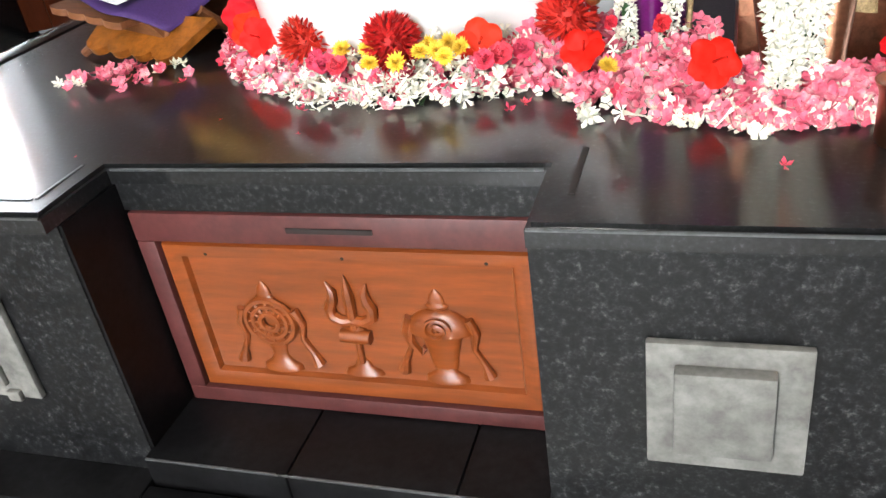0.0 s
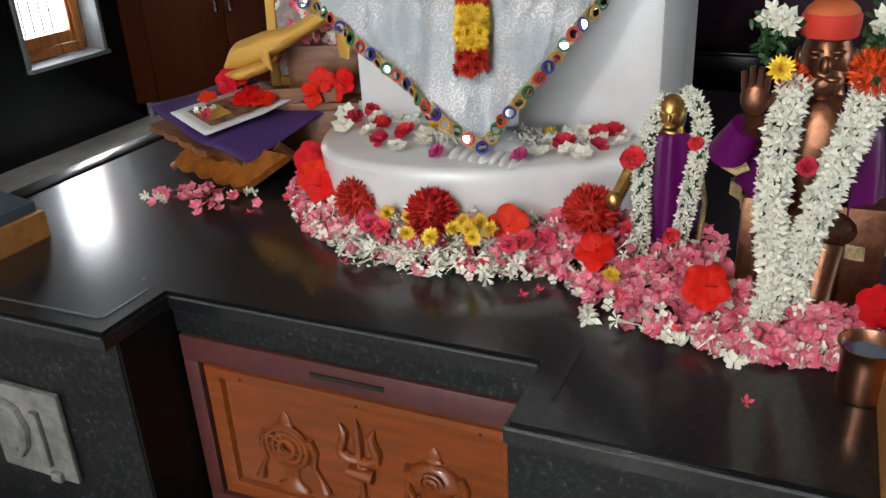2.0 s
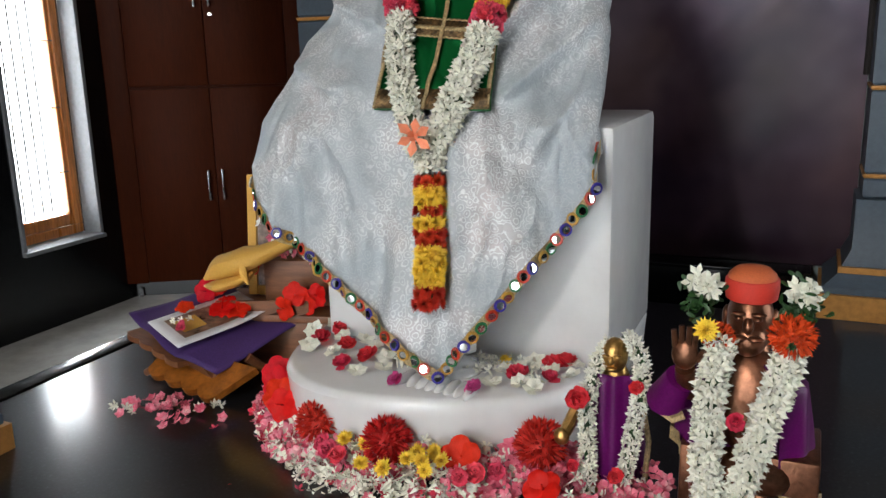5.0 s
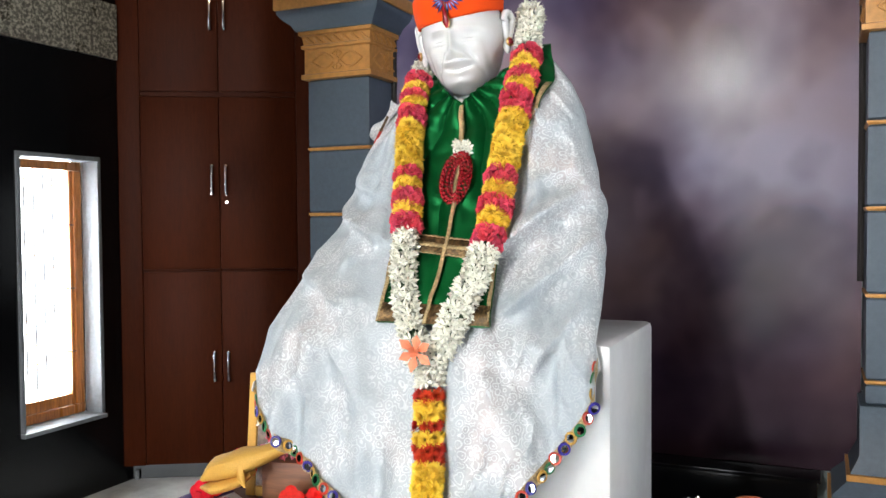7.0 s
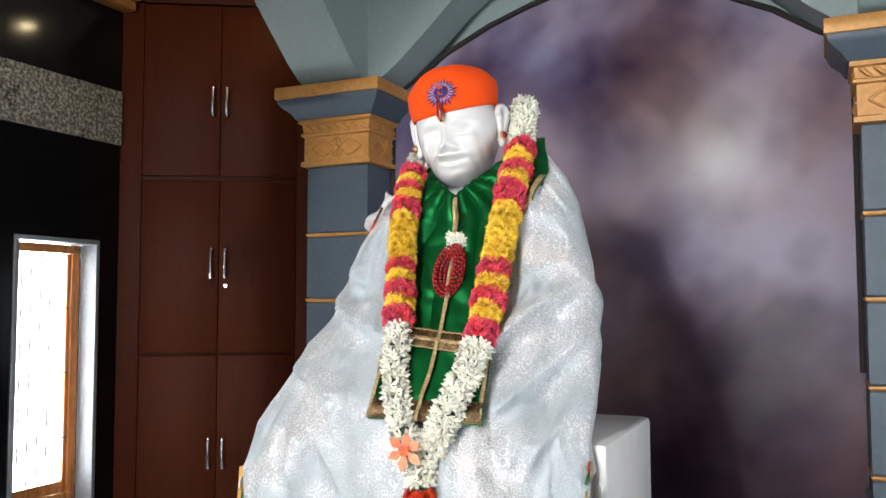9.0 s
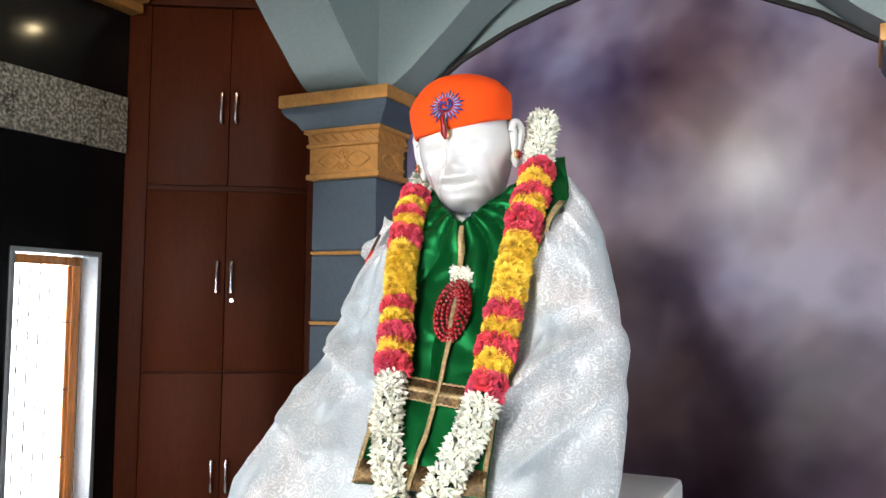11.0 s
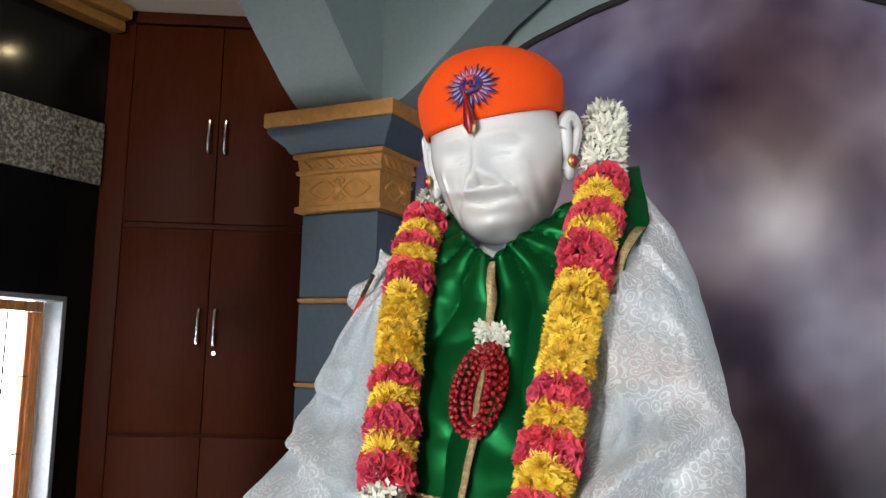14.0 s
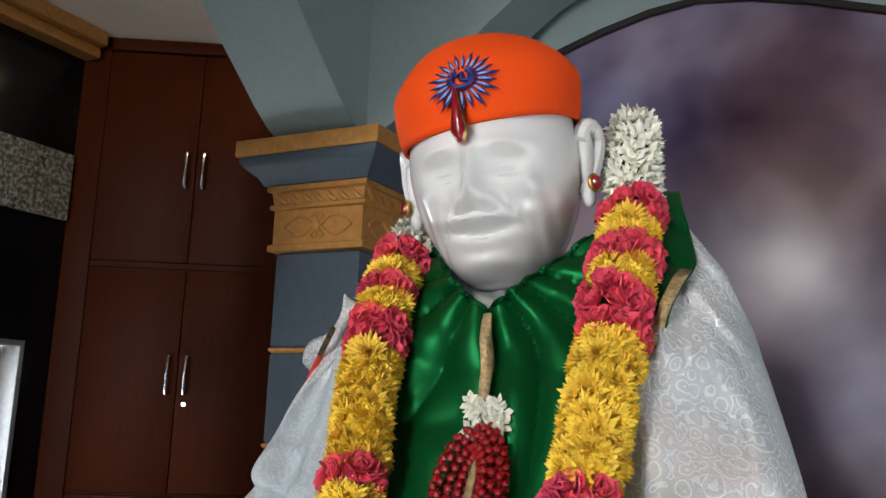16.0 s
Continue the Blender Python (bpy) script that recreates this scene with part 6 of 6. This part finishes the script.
# ---- copper cup ----
cup = thing("copper_cup", "polished copper tumbler standing on the black slab", "cup")
part("body", lathe([(0.002, 0.004), (0.029, 0.003), (0.03, 0.0), (0.031, 0.003), (0.031, 0.05), (0.0315, 0.06), (0.034, 0.068), (0.037, 0.073), (0.0375, 0.075), (0.035, 0.0755), (0.0305, 0.062), (0.029, 0.045), (0.028, 0.01), (0.003, 0.009)], 40,
                   Matrix.Translation((0.212, 1.0, T + 0.001))), COPPER, cup)
part("water", lathe([(0.0315, 0.0), (0.0315, 0.001), (0.002, 0.0012)], 30, Matrix.Translation((0.212, 1.0, T + 0.066))), SILVER, cup, "water near the brim")

# ---- folding book stand with a framed picture ----
stand = thing("book_stand", "carved orange wooden folding book stand with crossed scalloped leaves", "book stand")


def sheet(a, b, c, d, thick, wave=0.0, n=28, sag=0.0, waves=4):
    """A board or cloth between four corners (a to b across, d to c behind), scalloped along a-b and sagging in the middle."""
    a, b, c, d = (Vector(p) for p in (a, b, c, d))
    up = (b - a).cross(d - a).normalized()
    bm = bmesh.new()
    tops, lows = [], []
    for j in range(9):
        v = j / 8
        rt, rl = [], []
        for i in range(n + 1):
            u = i / n
            p = (a.lerp(b, u)).lerp(d.lerp(c, u), v)
            p = p + (a - d).normalized() * wave * abs(math.sin(waves * math.pi * u)) ** 0.7 * (1 - v) ** 3 - up * sag * 4 * u * (1 - u)
            rt.append(bm.verts.new(p + up * thick / 2))
            rl.append(bm.verts.new(p - up * thick / 2))
        tops.append(rt)
        lows.append(rl)
    for g in (tops, lows):
        for r0, r1 in zip(g, g[1:]):
            for i in range(n):
                bm.faces.new((r0[i], r0[i + 1], r1[i + 1], r1[i]))
    for i in range(n):
        for k in (0, -1):
            bm.faces.new((tops[k][i], tops[k][i + 1], lows[k][i + 1], lows[k][i]))
    for j in range(8):
        for k in (0, -1):
            bm.faces.new((tops[j][k], tops[j + 1][k], lows[j + 1][k], lows[j][k]))
    return bm


part("leaf", sheet((-1.235, 1.43, 0.578), (-1.005, 1.385, 0.556), (-0.945, 1.465, 0.602), (-1.22, 1.5, 0.618), 0.018, 0.016), STANDWOOD, stand, "scalloped orange varnished leaf")
part("leaf", sheet((-1.315, 1.45, 0.652), (-1.1, 1.378, 0.626), (-1.02, 1.585, 0.628), (-1.235, 1.69, 0.656), 0.014, 0.008), BOXWOOD, stand, "brown leaf under the cloth")
part("leaf", sheet((-1.19, 1.47, 0.585), (-1.03, 1.43, 0.57), (-1.07, 1.42, 0.628), (-1.2, 1.46, 0.648), 0.014), BOXWOOD, stand, "carved hinge block")
for p0, p1 in (((-1.285, 1.465, T + 0.009), (-1.2, 1.5, 0.6)), ((-1.02, 1.4, T + 0.009), (-1.05, 1.45, 0.6)), ((-0.96, 1.56, T + 0.009), (-1.0, 1.5, 0.615)), ((-1.2, 1.6, T + 0.009), (-1.17, 1.55, 0.65))):
    part("foot", tube([p0, p1], [0.009, 0.012], 8), BOXWOOD, stand, "dark wooden foot")
CU, CV, C0 = Vector((0.152, -0.071, -0.027)), Vector((0.078, 0.25, 0.015)), Vector((-1.252, 1.456, 0.684))
bm = bmesh.new()
rows = []
for j in range(15):
    v = -0.04 + 1.1 * j / 14
    row = []
    for i in range(31):
        u = -0.55 + 2.05 * i / 30
        p = C0 + CU * min(u, 1.02) + CV * v + Vector((0, 0, -0.008 + 0.004 * math.sin(7 * u + 5 * v)))
        if u > 1.02:
            f = (u - 1.02) / 0.48
            p += Vector((0.075 * f, 0.045 * f, (-0.04 * (1 - v) - 0.004) * f))
        row.append(bm.verts.new(p))
    rows.append(row)
for a, b_ in zip(rows, rows[1:]):
    for i in range(30):
        bm.faces.new((a[i], a[i + 1], b_[i + 1], b_[i]))
cl = tagged(mesh_object("cloth", bm, VIOLET), "violet felt cloth spread over the book stand", "cloth")
cl.modifiers.new("thickness", "SOLIDIFY").thickness = 0.003
card = thing("picture_card", "white bordered picture card with red flowers on the book stand", "picture")


def card_sheet(u0, u1, v0, v1, lift):
    """A patch of the card, whose far edge curls up."""
    bm = bmesh.new()
    g = []
    for j in range(13):
        v = v0 + (v1 - v0) * j / 12
        g.append([bm.verts.new(C0 + CU * u + CV * v + Vector((0, 0, lift + 0.022 * max(0, v - 0.55) ** 1.6 * 2 * u + 0.006 * u * u))) for u in np.linspace(u0, u1, 9)])
    for a, b_ in zip(g, g[1:]):
        for i in range(8):
            bm.faces.new((a[i], a[i + 1], b_[i + 1], b_[i]))
    return bm


part("card", card_sheet(0, 1, 0, 1, 0.004), PAPER, card).modifiers.new("thickness", "SOLIDIFY").thickness = 0.002
part("print", card_sheet(0.16, 0.84, 0.12, 0.8, 0.0065), PHOTO, card, "brown printed picture")
part("print", card_sheet(0.3, 0.7, 0.16, 0.4, 0.0085), YELLOW_C, card, "ochre oval of the picture")
for u, v, sc in ((0.55, 0.62, 0.7), (0.75, 0.72, 0.66), (0.4, 0.72, 0.55), (0.15, 0.35, 0.5)):
    o_ = tagged(new("hibiscus", HIB[1]), "scarlet flower lying on the picture card", "flower", "hibiscus flowers")
    o_.matrix_basis = face_to(C0 + CU * u + CV * v + Vector((0, 0, 0.022)), (0.1, -0.35, 1), scale=sc)
lay("jasmine", TUB, [(-1.17, 1.48), (-1.16, 1.5), (-1.185, 1.47)], 0.694, "white blossom lying on the picture card", "loose blossoms", 0.8)
lay("rose", ROSE, [(-1.15, 1.46), (-1.14, 1.445)], 0.69, "small pink rose lying on the picture card", "loose roses", 0.7)

# ---- wooden box with a garlanded picture and a yellow cloth ----
BM_ = Matrix.Translation((-1.06, 1.72, T)) @ pose(0, 0, 0, 0, 0, 14)
wbox = thing("wooden_box", "brown wooden box under a garlanded picture", "box")
wbox.matrix_world = BM_
part("body", boxes((-0.16, 0.17, -0.1, 0.12, 0.001, 0.12), bevel=0.005), BOXWOOD, wbox)
part("lid", boxes((-0.165, 0.175, -0.105, 0.125, 0.121, 0.14), bevel=0.005), BOXWOOD, wbox)
part("raised_back", boxes((-0.02, 0.16, -0.03, 0.12, 0.141, 0.26), bevel=0.006), BOXWOOD, wbox, "dark upper tier")
part("apron", sheet((-0.12, -0.1, 0.15), (0.12, -0.1, 0.15), (0.12, -0.1, 0.18), (-0.12, -0.1, 0.17), 0.012, 0.01, waves=3), BOXWOOD, wbox, "scalloped apron")
# the folded cloth: a flat nose in two lobes, a drop at its throat, then a band over the upper tier
yc = thing("cloth", "folded mustard yellow cloth draped over the wooden box", "cloth")


def loft(points, sizes, n=40, seg=18):
    """A soft folded band along points, with (half width up, half depth) for each."""
    line = spline(points, n)
    bm = bmesh.new()
    rings = []
    for i, p in enumerate(line):
        k = i / (n - 1) * (len(sizes) - 1)
        h = curve1([(q, z[0]) for q, z in enumerate(sizes)], k)
        w = curve1([(q, z[1]) for q, z in enumerate(sizes)], k)
        d = (line[min(i + 1, n - 1)] - line[max(i - 1, 0)]).normalized()
        side = d.cross(Vector((0, 0, 1))).normalized()
        up = side.cross(d)
        ring = []
        for q in range(seg):
            a = 2 * math.pi * q / seg
            wob = 1 + 0.12 * noise.noise(Vector((i * 0.18, math.cos(a) * 1.5, math.sin(a) * 1.5)))
            ring.append(bm.verts.new(p + up * h * math.copysign(abs(math.sin(a)) ** 0.8, math.sin(a)) * wob + side * w * math.cos(a) * wob))
        rings.append(ring)
    for a, b_ in zip(rings, rings[1:]):
        for q in range(seg):
            bm.faces.new((a[q], a[(q + 1) % seg], b_[(q + 1) % seg], b_[q]))
    bm.faces.new(rings[0])
    bm.faces.new(rings[-1])
    return bm


part("upper_fold", loft([(-1.195, 1.625, 0.762), (-1.15, 1.63, 0.79), (-1.1, 1.635, 0.808), (-1.05, 1.645, 0.825), (-1.0, 1.66, 0.848), (-0.94, 1.68, 0.882), (-0.87, 1.69, 0.91)],
                        [(0.008, 0.025), (0.031, 0.055), (0.034, 0.06), (0.024, 0.05), (0.018, 0.042), (0.022, 0.045), (0.024, 0.045)]), YELLOW_C, yc)
part("lower_fold", loft([(-1.185, 1.615, 0.748), (-1.14, 1.615, 0.752), (-1.09, 1.62, 0.768), (-1.055, 1.63, 0.79)], [(0.004, 0.025), (0.016, 0.055), (0.014, 0.055), (0.006, 0.02)]), YELLOW_C, yc, "lower lobe of the fold")
part("drop", loft([(-1.07, 1.6, 0.81), (-1.06, 1.592, 0.785), (-1.048, 1.59, 0.765)], [(0.018, 0.012), (0.012, 0.009), (0.003, 0.003)], 14, 10), YELLOW_C, yc, "hanging corner of the cloth")
part("tail", loft([(-0.9, 1.665, 0.905), (-0.885, 1.645, 0.86), (-0.88, 1.64, 0.79)], [(0.03, 0.02), (0.032, 0.012), (0.034, 0.008)], 20, 12), YELLOW_C, yc, "end hanging beside the seat")
fr = thing("framed_picture", "yellow framed picture leaning behind the wooden box lid", "picture frame")
fr.matrix_world = BM_ @ Matrix.Translation((0.03, 0.06, 0.142)) @ R(radians(-8), "X")
part("frame", boxes((-0.13, -0.105, -0.01, 0.01, 0, 0.32), (0.105, 0.13, -0.01, 0.01, 0, 0.32), (-0.104, 0.104, -0.01, 0.01, 0, 0.025), (-0.104, 0.104, -0.01, 0.01, 0.295, 0.32), bevel=0.004), YELLOW_C, fr, "yellow frame")
part("picture", boxes((-0.104, 0.104, -0.004, 0.004, 0.026, 0.294)), PHOTO, fr)
fl = bmesh.new()
rnd = random.Random(8)
wh = bmesh.new()
for _ in range(90):
    q = (-1.01 + rnd.uniform(-0.09, 0.09), 1.735 + rnd.gauss(0, 0.01), T + 0.25 + 0.16 * rnd.random() ** 1.6)
    dst = fl if rnd.random() < 0.55 else wh
    m = face_to(q, (rnd.gauss(0, 0.5), -1, rnd.gauss(0.3, 0.5)), rnd.uniform(0, 6))
    for i in range(5):
        thin_petal(dst, m @ R(i * 1.2566, "Z"), 0.014, 0.012, 0.3)
tagged(mesh_object("pink_blossoms", fl, PINK_FL, False), "pink blossoms heaped against the yellow framed picture", "flowers", kind="stuff")
tagged(mesh_object("white_blossoms", wh, WHITE_FL, False), "white blossoms heaped against the yellow framed picture", "flowers", kind="stuff")
for x, y, z in ((-1.215, 1.63, 0.72), (-1.15, 1.7, 0.79), (-1.12, 1.7, 0.785), (-0.975, 1.63, 0.70), (-0.93, 1.65, 0.71), (-0.95, 1.64, 0.735), (-1.19, 1.65, 0.735), (-0.9, 1.66, 0.73)):
    o_ = tagged(new("hibiscus", random.choice(HIB)), "scarlet flower tucked round the wooden box", "flower", "hibiscus flowers")
    o_.matrix_basis = face_to((x, y, z), (random.uniform(-0.3, 0.4), -1, random.uniform(0, 0.6)), scale=0.65)
